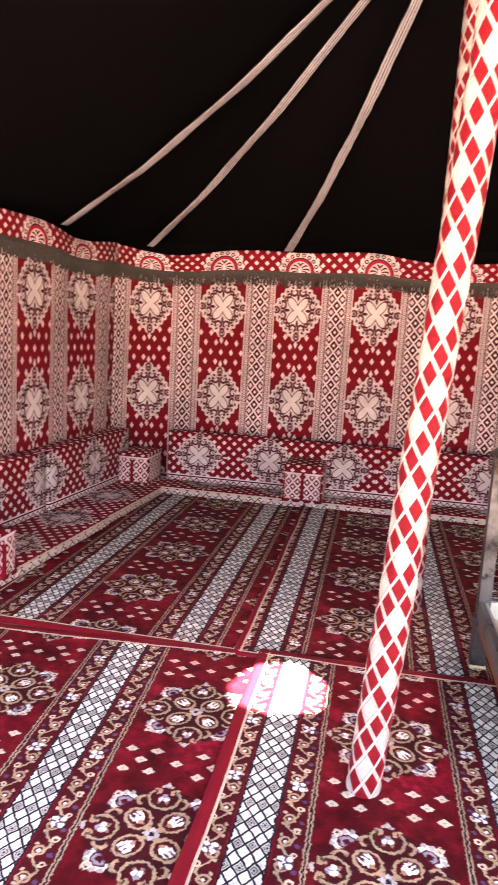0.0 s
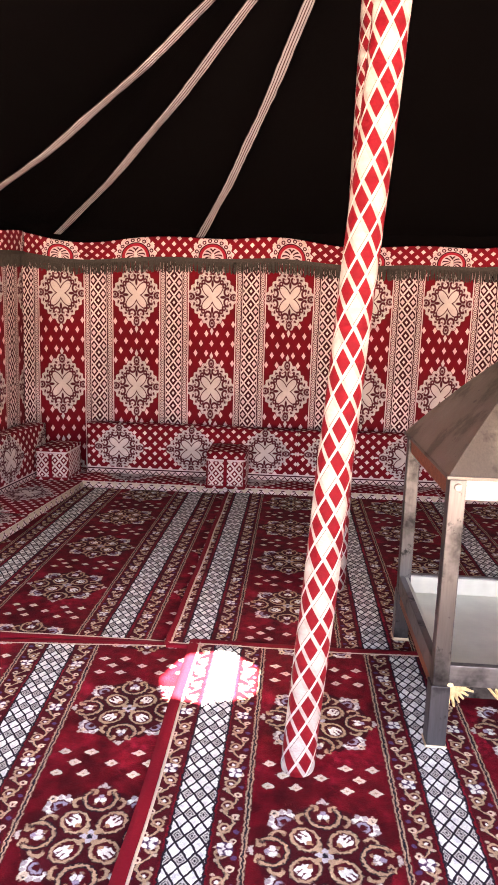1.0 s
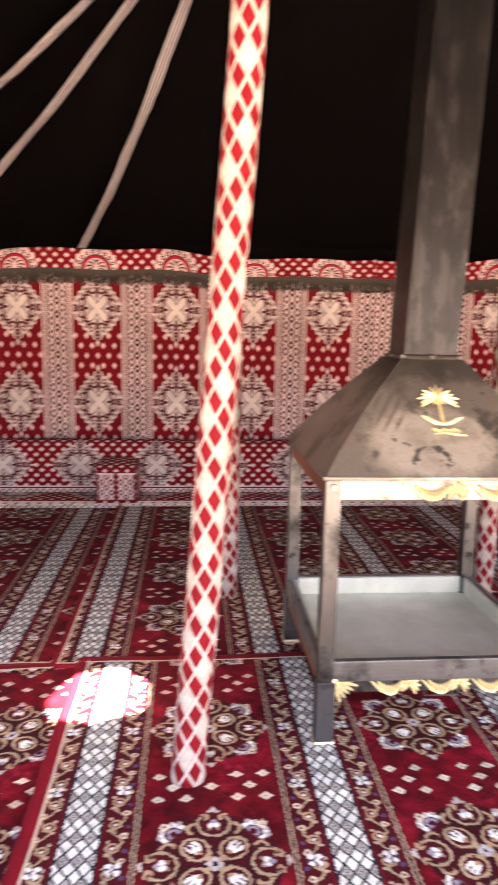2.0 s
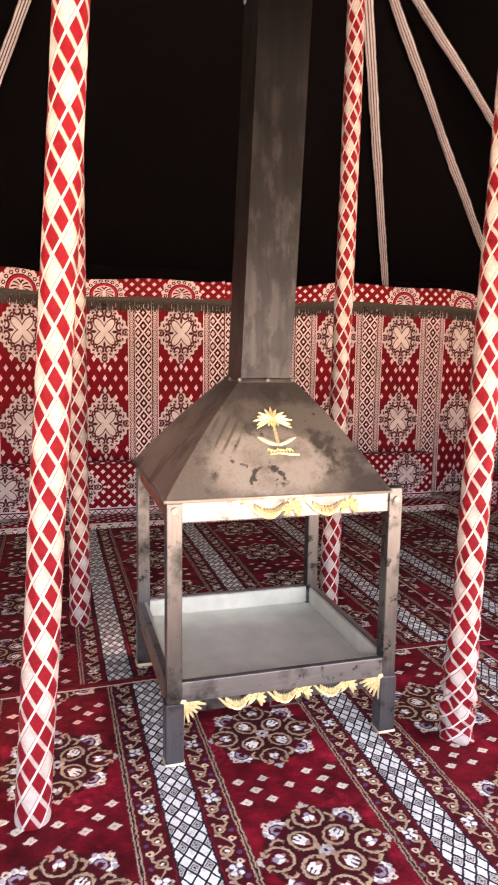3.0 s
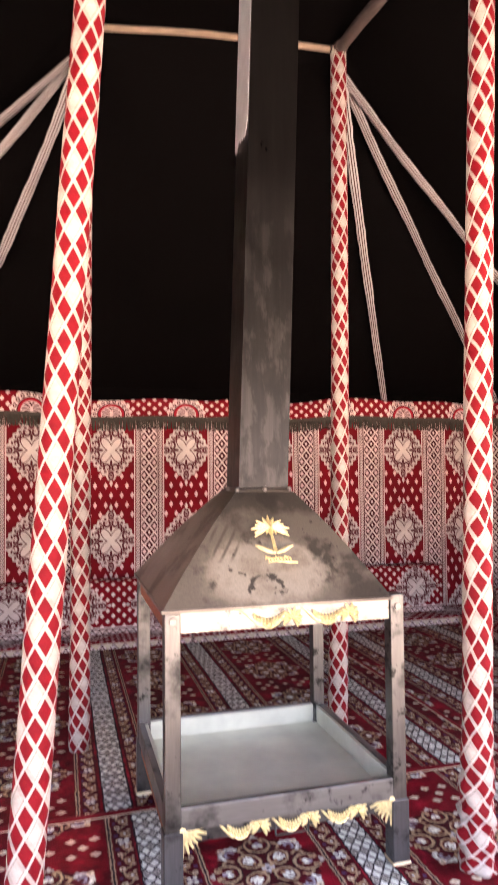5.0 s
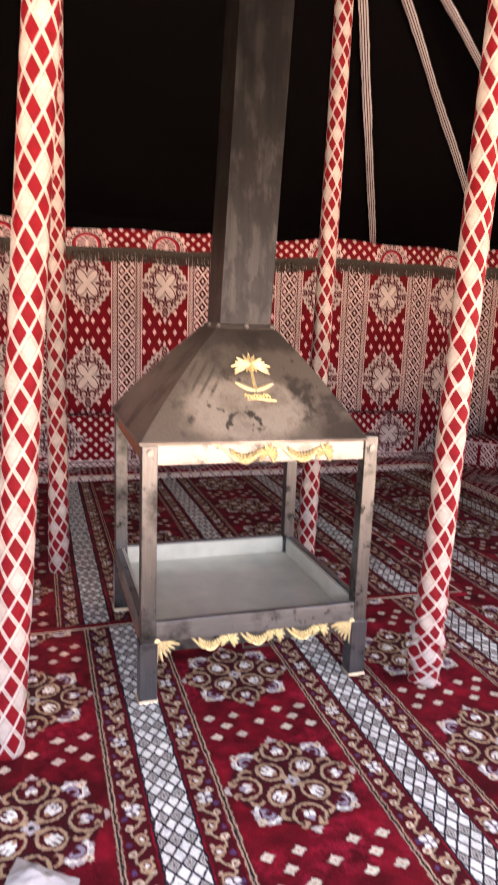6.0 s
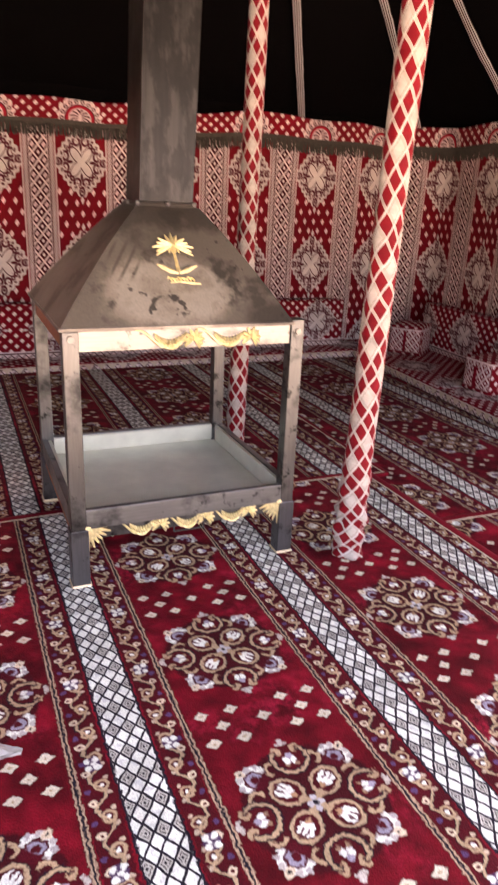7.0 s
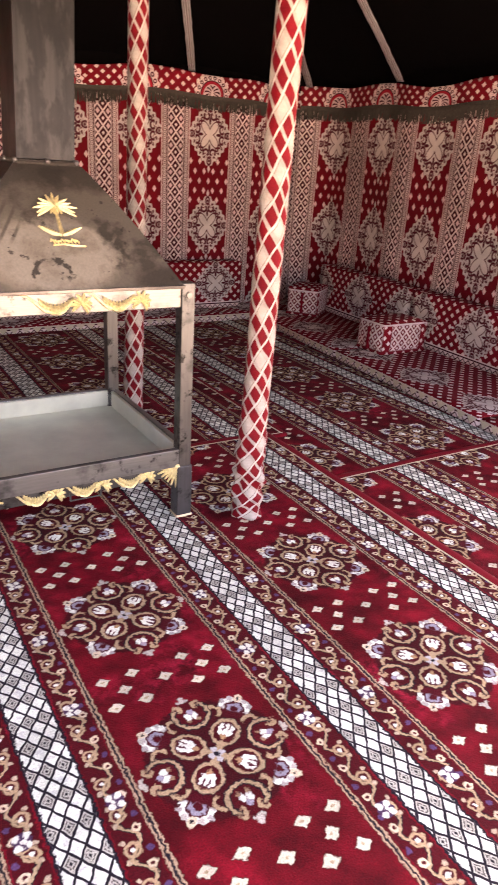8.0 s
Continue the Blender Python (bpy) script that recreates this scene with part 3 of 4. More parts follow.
def beam(a, b, material, thick, label):
    ob = thing("ring_beam", a, label, "beam", "ring beams")
    d = Vector(b) - Vector(a)
    side = d.cross(Vector((0, 0, 1))).normalized()
    up = side.cross(d).normalized()

    def bark(r, t):
        ang = r * 2 * math.pi
        knot = thick * (1 + 0.14 * noise.noise(Vector((math.cos(ang), math.sin(ang) + d.x, t * 7))))
        return d * t + side * math.cos(ang) * knot + up * math.sin(ang) * knot + Vector((0, 0, 0.02 * math.sin(t * math.pi) + 0.012 * noise.noise(Vector((t * 3, d.y, 2)))))

    bm = sheet(12, 30, bark, close=True)
    part("timber", bm, material, ob, smooth=True)
    bm = bmesh.new()
    for e in (0.02, 0.98):
        for k in range(4):
            c = d * e + d.normalized() * (k - 1.5) * 0.012
            rod(bm, c - d.normalized() * 0.005, c + d.normalized() * 0.005, thick + 0.008, None, 10)
    part("lashing", bm, M_STRAP, ob, "twisted cord lashing")
    return ob


for i in range(4):
    if i == 2:
        beam(TOPS[2], TOPS[3], M_WOOD, 0.018, "thin pale peeled timber beam lashed between pole tops")
    else:
        near_end = Vector((0, 0, -0.19))
        beam(TOPS[i] + (near_end if i == 1 else Vector()), TOPS[(i + 1) % 4] + (near_end if i == 0 else Vector()), M_SHADED_WOOD, 0.034, "dark timber beam lashed between pole tops, shade in its colour")

# ---- wrapped tent poles ----


def tent_pole(foot, top, radius, label, bunch=0.0, twist=0.0):
    ob = thing("tent_pole", foot, label, "tent pole", "poles round the fireplace")
    d = Vector(top) - Vector(foot)
    seed = foot[0] * 7.1 + foot[1]

    def surface(s, t):
        ang = (s + 0.25) * 2 * math.pi
        z = d.z * t ** 1.5
        t = z / d.z
        r = radius * (1.04 - 0.16 * t) * (1 + 0.05 * noise.noise(Vector((math.cos(ang), math.sin(ang), z * 2.2 + seed))))
        low = max(0.0, 1 - z / 0.55)
        r += bunch * min(1.0, low * 1.7) * min(1.0, 0.3 + z / 0.06) * (0.40 + 1.0 * noise.noise(Vector((math.cos(ang) * 1.7, z * 21 + seed + math.sin(ang) * 0.8, math.sin(ang) * 1.7))) + 0.22 * math.sin(z * 62 + 1.6 * math.sin(ang + 1.0) + 2 * noise.noise(Vector((z * 6, seed, 0)))))
        if z < 0.04:
            r *= 0.86 + 3.5 * z
        bend = 0.015 * math.sin(t * math.pi) * math.sin(seed)
        return Vector((d.x * t + r * math.cos(ang) + bend, d.y * t + r * math.sin(ang), z + 0.004))

    part("wrap", sheet(32, 300, surface, lambda s, t: (s + bunch * 1.5 * noise.noise(Vector((d.z * t ** 1.5 * 9, math.sin(s * 6.283), math.cos(s * 6.283)))), d.z * t ** 1.5 + 14.0 * bunch * (1 - math.exp(-d.z * t ** 1.5 / 0.24)) + twist), close=True), M_POLE, ob, smooth=True)
    bm = bmesh.new()
    rod(bm, (0, 0, 0), d + Vector((0, 0, 0.03)), radius * 0.7, radius * 0.55, 16)
    part("post", bm, M_WOOD, ob, "bare timber post inside the wrap", smooth=True)
    return ob


tent_pole((0.0, 0.0, 0), TOPS[0], 0.057, "tall pole wrapped in red and ivory diamond print, leaning inward", 0.0, 0.02)
tent_pole((1.656, 0.064, 0), TOPS[1], 0.057, "pole wrapped in red and ivory diamond print, cloth bunched below", 0.021, 0.05)
tent_pole((1.682, 1.475, 0), TOPS[2], 0.055, "tall pole wrapped in red and ivory diamond print behind the fireplace", 0.004, 0.0)
tent_pole((0.225, 1.653, 0), TOPS[3], 0.055, "tall pole wrapped in red and ivory diamond print, upright", 0.004, 0.04)

# ---- straps under the roof ----


def strap(a, b, deep=0.10):
    a, b = Vector(a), Vector(b)
    ob = thing("tent_strap", a, "beige and brown woven strap stretched under the black roof", "strap", "roof straps")
    side = (b - a).cross(Vector((0, 0, 1))).normalized() * 0.034
    n = 110

    def at(s, t):
        w = sag(a, b, t, deep) - a
        return w + side * (s * 2 - 1) * (1 + 0.16 * noise.noise(Vector((t * 9, a.x + b.x, 0))) + 0.16 * noise.noise(Vector((t * 45, a.x + b.x, s)))) + Vector((0, 0, 0.006 * math.sin(t * 23 + s)))

    o = part("webbing", sheet(4, n, at, lambda s, t: (s, t * (b - a).length)), M_STRAP, ob, smooth=True)
    mod = o.modifiers.new("thickness", "SOLIDIFY")
    mod.thickness = 0.006
    return ob


D_TOP, C_TOP = TOPS[3] + Vector((0, 0.04, -0.10)), TOPS[2] + Vector((0.03, 0.04, -0.12))
for end in ((-0.97, 4.17, 2.27), (-2.28, 4.15, 2.27), (-2.56, 2.95, 2.27)):
    strap(D_TOP, end, 0.15)
for end in ((3.38, 4.17, 2.27), (4.72, 4.15, 2.27), (4.86, 2.95, 2.27)):
    strap(C_TOP, end, 0.04)

# ---- fireplace: steel hood on legs over an ash tray, with a square flue ----
FX0, FX1, FY0, FY1 = 0.480, 1.425, 0.172, 1.085
fire = thing("fireplace", ((FX0 + FX1) / 2, (FY0 + FY1) / 2, 0), "smoked steel fireplace with a hood, flue and brass trim", "fireplace")
LX, LY = (FX1 - FX0) / 2, (FY1 - FY0) / 2


def leg(sx, sy):
    x, y = sx * (LX - 0.03), sy * (LY - 0.03)
    bm = bmesh.new()
    box(bm, (x - 0.029, y - 0.029, 0.26), (x + 0.029, y + 0.029, 1.042 if sx < 0 else 1.062), 0.004)
    upright = part("leg", bm, M_LEG, fire)
    bm = bmesh.new()
    box(bm, (x - 0.035, y - 0.035, 0.022), (x + 0.035, y + 0.035, 0.275), 0.004)
    part("sleeve", bm, M_SLEEVE, upright)
    bm = bmesh.new()
    box(bm, (x - 0.044, y - 0.044, 0.003), (x + 0.044, y + 0.044, 0.024), 0.004)
    box(bm, (x - 0.040, y - 0.040, 0.022), (x + 0.040, y + 0.040, 0.040), 0.006)
    part("foot_cap", bm, M_CAP, upright, "pale brass foot cap")
    if sy < 0:
        bm = bmesh.new()
        rod(bm, (x, y - 0.036, 1.015), (x, y - 0.026, 1.015), 0.012, 0.014, 10)
        part("bolt", bm, M_BOLT, upright)


for sx in (-1, 1):
    for sy in (-1, 1):
        leg(sx, sy)

# top rails
for sy in (-1, 1):
    y = sy * (LY - 0.022)
    part("front_rail", box(bmesh.new(), (-LX + 0.058, y - 0.010, 0.965), (LX - 0.058, y + 0.010, 1.043), 0.003), M_RAIL, fire, "bright polished steel rail")
for sx in (-1, 1):
    x = sx * (LX - 0.022)
    part("side_rail", box(bmesh.new(), (x - 0.010, -LY + 0.058, 0.965), (x + 0.010, LY - 0.058, 1.043), 0.003), M_COPPER, fire, "reddish fretwork side rail")

# hood
NECK, NZ, FLUE_X = 0.118, 1.458, 0.004


def hood_at(s, t):
    ring_pts = lambda hx, hy, z: [Vector((-hx, -hy, z)), Vector((hx, -hy, z)), Vector((hx, hy, z)), Vector((-hx, hy, z))]
    low, high = ring_pts(LX + 0.008, LY + 0.008, 1.052), ring_pts(NECK + 0.010, NECK + 0.010, NZ)
    for q in low[1:3]:
        q.x -= 0.062
    for q in high:
        q.x += FLUE_X
    a, b = loop_point(low, s), loop_point(high, s)
    w = a.lerp(b, t)
    w.z += 0.018 * math.sin(t * math.pi) + 0.004 * noise.noise(w * 5)
    return w


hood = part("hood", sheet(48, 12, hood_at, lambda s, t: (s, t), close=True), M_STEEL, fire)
mod = hood.modifiers.new("thickness", "SOLIDIFY")
mod.thickness, mod.offset = 0.004, -1
bm = bmesh.new()
box(bm, (-LX - 0.012, -LY - 0.012, 1.043), (LX - 0.052, -LY + 0.004, 1.056), 0.002)
box(bm, (-LX - 0.012, LY - 0.004, 1.043), (LX - 0.052, LY + 0.012, 1.056), 0.002)
box(bm, (-LX - 0.012, -LY + 0.004, 1.043), (-LX + 0.004, LY - 0.004, 1.056), 0.002)
box(bm, (LX - 0.068, -LY + 0.004, 1.043), (LX - 0.052, LY - 0.004, 1.056), 0.002)
part("rim", bm, M_STEEL, hood)

# flue
LEAN_X = 0.092


def flue_at(s, t):
    c = [(-1, -1), (1, -1), (1, 1), (-1, 1)]
    i = int(s * 4) % 4
    f = s * 4 - int(s * 4)
    x, y = lerp(c[i][0], c[(i + 1) % 4][0], f), lerp(c[i][1], c[(i + 1) % 4][1], f)
    z = lerp(NZ - 0.01, 3.96, t)
    return Vector((x * 0.109 + FLUE_X + LEAN_X * (z - NZ) / 2.55, y * 0.109, z))


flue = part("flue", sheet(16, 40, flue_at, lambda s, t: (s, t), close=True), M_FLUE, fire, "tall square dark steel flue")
mod = flue.modifiers.new("thickness", "SOLIDIFY")
mod.thickness, mod.offset = 0.004, -1
bm = bmesh.new()
for a in ((-1, -1, 1, -1), (-1, 1, 1, 1), (-1, -1, -1, 1), (1, -1, 1, 1)):
    rod(bm, (a[0] * 0.113 + FLUE_X, a[1] * 0.113, NZ + 0.006), (a[2] * 0.113 + FLUE_X, a[3] * 0.113, NZ + 0.006), 0.012, None, 8)
part("collar", bm, M_STEEL, flue)
for k, (x, y) in enumerate(((-0.12, -0.122), (0.0, -0.128), (0.112, -0.122), (-0.128, 0.0), (0.118, 0.0))):
    bm = bmesh.new()
    bmesh.ops.create_uvsphere(bm, u_segments=10, v_segments=6, radius=0.010, matrix=Matrix.Translation((x + FLUE_X, y, NZ + 0.012)))
    part("rivet", bm, M_BOLT, flue, smooth=True)

# pale plate standing in for smoke-hole light on the flue's flank, lower end ragged


def lit_flank_at(s, t):
    low = 3.03 + 0.05 * noise.noise(Vector((s * 6, 1.5, 0))) + 0.02 * noise.noise(Vector((s * 17, 4.0, 0)))
    z = lerp(low, 3.955, t)
    return Vector((-0.1125 + FLUE_X + LEAN_X * (z - NZ) / 2.55, lerp(-0.108, 0.108, s), z))


lit_flank = part("lit_flank_plate", sheet(24, 12, lit_flank_at), M_LIT_FLANK, flue, "pale plate for the daylight on the flue's flank")
mod = lit_flank.modifiers.new("thickness", "SOLIDIFY")
mod.thickness = 0.002

# tray with a raised rim
tray = part("tray", box(bmesh.new(), (-LX + 0.05, -LY + 0.05, 0.262), (LX - 0.05, LY - 0.05, 0.272)), M_TRAY, fire, "pale ash-coated tray floor")
for lo, hi in (((-LX + 0.03, -LY + 0.030, 0.255), (LX - 0.03, -LY + 0.046, 0.350)), ((-LX + 0.03, LY - 0.046, 0.255), (LX - 0.03, LY - 0.030, 0.352)),
               ((-LX + 0.030, -LY + 0.046, 0.255), (-LX + 0.046, LY - 0.046, 0.350)), ((LX - 0.046, -LY + 0.046, 0.255), (LX - 0.030, LY - 0.046, 0.350))):
    part("tray_wall", box(bmesh.new(), lo, hi, 0.002), M_TRAY, tray)
for sy in (-1, 1):
    y = sy * (LY - 0.016)
    part("tray_rail", box(bmesh.new(), (-LX + 0.058, y - 0.014, 0.275), (LX - 0.058, y + 0.014, 0.356), 0.003), M_TRAY_RAIL, tray)
for sx in (-1, 1):
    x = sx * (LX - 0.016)
    part("side_tray_rail", box(bmesh.new(), (x - 0.014, -LY + 0.058, 0.275), (x + 0.014, LY - 0.058, 0.356), 0.003), M_TRAY_RAIL, tray)
part("apron", box(bmesh.new(), (-LX + 0.058, -LY + 0.022, 0.222), (LX - 0.058, -LY + 0.028, 0.274), 0.001), M_LEG, fire)
for sx in (-1, 1):
    x = sx * (LX - 0.018)
    part("side_apron", box(bmesh.new(), (x - 0.006, -LY + 0.058, 0.215), (x + 0.006, LY - 0.058, 0.274), 0.002), M_COPPER, fire, "copper fretwork side apron")


# brass scrolls
def bowl(width, high):
    """A stamped crescent leaf, hanging and ribbed, in the x z plane."""
    bm = bmesh.new()
    prev = None
    n = 40
    for i in range(n + 1):
        t = i / n
        belly = math.sin(t * math.pi)
        tooth = 0.5 + 0.5 * math.cos(i * math.pi / 2)
        low = -high * 0.62 * belly ** 0.8
        top = high * (0.14 * (1 - belly) - 0.10 * belly - 0.12 * tooth * belly)
        rib = -0.005 - 0.009 * belly - 0.004 * tooth
        row = [bm.verts.new(((t - 0.5) * width, y, z)) for y, z in ((0, low), (-0.010 * belly - 0.003, lerp(low, top, 0.16)), (rib * 0.6, lerp(low, top, 0.30)), (rib, lerp(low, top, 0.65)), (0, top))]
        if prev:
            for k in range(4):
                bm.faces.new((prev[k], row[k], row[k + 1], prev[k + 1]))
        prev = row
    return bm


def shell(radius, rays=9):
    """A stamped fan of curling fronds round a boss, in the x z plane."""
    bm = bmesh.new()
    for k in range(rays):
        ang = math.pi * (-0.22 + 1.30 * k / (rays - 1))
        bend = 0.35 * math.cos(ang)
        prev = None
        for i in range(6):
            t = i / 5
            a = ang - bend * t * t
            r = radius * 1.04 * t
            w = radius * 0.19 * math.sin(t * math.pi * 0.85)
            d, side = Vector((math.cos(a), 0, math.sin(a))), Vector((-math.sin(a), 0, math.cos(a)))
            lift = -0.012 * math.sin(t * math.pi)
            row = [bm.verts.new(d * r + side * w * e + Vector((0, lift * (1.0 if e == 0 else 0.35), 0))) for e in (-1, 0, 1)]
            if prev:
                bm.faces.new((prev[0], row[0], row[1], prev[1]))
                bm.faces.new((prev[1], row[1], row[2], prev[2]))
            prev = row
    bmesh.ops.remove_doubles(bm, verts=bm.verts, dist=0.0001)
    return bm


def tendril(width, high):
    """A thin brass stem sweeping from a curl above down to the next leaf."""
    bm = bmesh.new()
    way = []
    for i in range(15):
        t = i / 14
        way.append(Vector(((t - 0.5) * width, -0.005, high * (0.34 * math.cos(t * math.pi) + 0.10 * math.sin(t * math.pi)))))
    for k in range(14):
        rod(bm, way[k], way[k + 1], 0.0030 + 0.0030 * k / 13, 0.0030 + 0.0030 * (k + 1) / 13, 6)
    return bm


def brass_run(starts, y, z, width, high):
    """Running ornament: tendril, hanging leaf and fan, once for each start."""
    for x in starts:
        for name, bm, dx, dz, label in (("brass_tendril", tendril(width * 0.42, high), -0.36, 0.02, "thin stamped brass tendril"),
                                        ("brass_leaf", bowl(width * 0.52, high), -0.02, 0.10, "stamped brass leaf scroll"),
                                        ("brass_fan", shell(high * 0.46), 0.36, -0.10, "stamped brass leaf fan")):
            o = part(name, bm, M_BRASS, fire, label)
            o.location = (x + width * dx, y, z + high * dz)


brass_run((-0.075, 0.158), -LY + 0.008, 1.006, 0.240, 0.088)
brass_run((-0.190, 0.005, 0.200), -LY + 0.016, 0.254, 0.200, 0.086)
bm = bmesh.new()
for a, b in (((-0.062, 0.252), (-0.062, 0.208)), ((-0.062, 0.208), (0.066, 0.208)), ((0.066, 0.208), (0.066, 0.252))):
    rod(bm, (a[0], -LY + 0.010, a[1]), (b[0], -LY + 0.010, b[1]), 0.0035, None, 6)
part("tray_pull", bm, M_SLEEVE, tray, "thin dark wire pull below the tray")
for sx in (-1, 1):
    bm = bmesh.new()
    c = Vector((sx * (LX - 0.064), -LY + 0.014, 0.276))
    for k in range(7):
        ang = math.pi * 1.5 - sx * (k / 6) * math.pi / 2
        rod(bm, c, c + Vector((math.cos(ang), 0, math.sin(ang))) * (0.105 - 0.028 * math.sin(k / 6 * math.pi)), 0.013, 0.004, 6)
    bmesh.ops.create_uvsphere(bm, u_segments=10, v_segments=6, radius=0.018, matrix=Matrix.Translation(c))
    part("corner_leaf", bm, M_BRASS, fire, "stamped brass corner leaf")

# brass palm over two crossed blades on the hood front
slope = math.atan2(LY - NECK, NZ - 1.052)
pm = Matrix.Translation((-0.022, -lerp(LY, NECK, 0.55) - 0.042, lerp(1.052, NZ, 0.55))) @ Matrix.Rotation(-slope, 4, "X")
bm = bmesh.new()


def leaf(pts, widths):
    """A flat stamped leaf along pts (x, z), ribbed in the middle."""
    prev = None
    for k, ((x, z), w) in enumerate(zip(pts, widths)):
        x1, z1 = pts[min(k + 1, len(pts) - 1)]
        x0, z0 = pts[max(k - 1, 0)]
        d = Vector((x1 - x0, z1 - z0)).normalized()
        row = [bm.verts.new(pm @ Vector((x - d.y * w * e, -0.004 - (0.006 if e == 0 else 0.0), z + d.x * w * e))) for e in (-1, 0, 1)]
        if prev:
            bm.faces.new((prev[0], row[0], row[1], prev[1]))
            bm.faces.new((prev[1], row[1], row[2], prev[2]))
        prev = row


for k in range(13):
    ang = math.pi * (-0.16 + 1.32 * k / 12)
    reach = 0.082 if k % 2 == 0 else 0.070
    pts = [(math.cos(ang) * reach * t, 0.058 + math.sin(ang) * 0.056 * t - 0.020 * t * t * abs(math.cos(ang))) for t in (0, 0.25, 0.5, 0.75, 1)]
    leaf(pts, (0.003, 0.006, 0.0075, 0.006, 0.001))
for x in (-0.020, -0.007, 0.008, 0.021):
    leaf([(x * 0.3, 0.055), (x * 0.8, 0.040), (x, 0.024)], (0.003, 0.006, 0.002))
leaf([(0, 0.055), (0.001, 0.02), (0.002, -0.02), (0.003, -0.058)], (0.005, 0.006, 0.007, 0.009))
leaf([(0.000, -0.062), (-0.028, -0.052), (-0.055, -0.036), (-0.076, -0.026)], (0.006, 0.011, 0.010, 0.003))
leaf([(0.004, -0.062), (0.032, -0.052), (0.058, -0.038), (0.078, -0.032)], (0.006, 0.010, 0.008, 0.002))
for k in range(8):
    x = -0.042 + k * 0.0125
    leaf([(x - 0.006, -0.092 - 0.002 * (k % 2)), (x, -0.080 - 0.004 * (k % 3)), (x + 0.008, -0.086 - 0.003 * (k % 2)), (x + 0.011, -0.099)], (0.002, 0.005, 0.005, 0.002))
leaf([(-0.040, -0.104), (0.0, -0.099), (0.045, -0.106), (0.078, -0.110)], (0.002, 0.004, 0.006, 0.003))
bmesh.ops.recalc_face_normals(bm, faces=bm.faces)
part("palm_emblem", bm, M_BRASS, hood, "brass palm tree ornament")

# ---- carpets ----


def carpet(name, lo, hi, origin, material, label, turn=0.0, z=0.0, bind=0.045):
    """A carpet from lo to hi (x, y); a medallion falls on origin."""
    cx, cy = (lo[0] + hi[0]) / 2, (lo[1] + hi[1]) / 2
    ob = thing(name, (cx, cy, z), label, "carpet", "tent carpets", turn)
    w, h = hi[0] - lo[0], hi[1] - lo[1]
    nu, nv = max(4, int(w / 0.12)), max(4, int(h / 0.12))

    def lie(x, y):
        return 0.004 * noise.noise(Vector((x * 1.5 + cx, y * 1.5 + cy, 3.1))) + 0.003 * noise.noise(Vector((x * 5 + cx, y * 5, 1.1)))

    def pile(s, t):
        x, y = (s - 0.5) * w, (t - 0.5) * h
        return Vector((x, y, 0.008 + lie(x, y)))

    part("carpet_field", sheet(nu, nv, pile, lambda s, t: (cx + (s - 0.5) * w - origin[0], cy + (t - 0.5) * h - origin[1])), material, ob, smooth=True)
    bm = bmesh.new()
    line = bmesh.new()
    for horizontal, side in ((True, -1), (True, 1), (False, -1), (False, 1)):
        n = nu if horizontal else nv
        prev = prev2 = None
        for i in range(n + 1):
            f = i / n - 0.5
            edge = (f * w, side * h / 2) if horizontal else (side * w / 2, f * h)
            inward = Vector((0, -side, 0)) if horizontal else Vector((-side, 0, 0))
            wob = 0.006 * noise.noise(Vector((edge[0] * 3 + cx, edge[1] * 3 + cy, 9)))
            b0 = Vector((edge[0], edge[1], 0)) - inward * (0.012 + wob)
            zz = lie(edge[0], edge[1])
            row = [bm.verts.new(b0 + Vector((0, 0, -0.004))), bm.verts.new(b0 + Vector((0, 0, 0.008 + zz))), bm.verts.new(b0 + inward * bind * 0.5 + Vector((0, 0, 0.0135 + zz))), bm.verts.new(b0 + inward * bind + Vector((0, 0, 0.0105 + zz)))]
            row2 = [line.verts.new(b0 + inward * (bind + 0.001) + Vector((0, 0, 0.0095 + zz))), line.verts.new(b0 + inward * (bind + 0.006) + Vector((0, 0, 0.0125 + zz))), line.verts.new(b0 + inward * (bind + 0.011) + Vector((0, 0, 0.0095 + zz)))]
            if prev:
                for k in range(3):
                    bm.faces.new((prev[k], row[k], row[k + 1], prev[k + 1]))
                for k in range(2):
                    line.faces.new((prev2[k], row2[k], row2[k + 1], prev2[k + 1]))
            prev, prev2 = row, row2
    bmesh.ops.recalc_face_normals(bm, faces=bm.faces)
    bmesh.ops.recalc_face_normals(line, faces=line.faces)
    part("binding", bm, M_BIND, ob, "plain crimson binding", smooth=True)
    part("edge_line", line, M_PIPING, ob, "cream edge line", smooth=True)
    return ob


carpet("carpet", (-2.10, 0.86), (-0.45, 4.1), (-1.33, 1.50), M_CARPET_FAR, "crimson carpet with gold scroll medallions and white lattice bands", 0.0, 0.000)
carpet("carpet", (-0.62, 0.84), (2.40, 4.1), (-0.05, 1.36), M_CARPET_FAR, "crimson carpet with gold medallions, under the fireplace back", 0.0, 0.015, 0.028)
carpet("carpet", (2.05, 0.20), (4.62, 4.1), (3.16, 1.20), M_CARPET_FAR, "crimson carpet with gold medallions, in the shaded far part", 0.0, 0.003)
carpet("carpet", (-2.35, -2.75), (-0.28, 0.82), (-0.583, 0.262), M_CARPET, "crimson carpet with gold medallions, sunlit by the smoke hole", 4.0, 0.006)
carpet("carpet", (2.10, -2.70), (4.52, 0.24), (3.16, -0.45), M_CARPET_FAR, "crimson carpet with gold medallions, edge tucked under another", 0.0, 0.007)
carpet("carpet", (-0.50, -2.80), (2.29, 0.885), (0.083, 0.288), M_CARPET, "crimson carpet with gold medallions, under the fireplace front", 0.0, 0.024)

# ---- floor seating ----


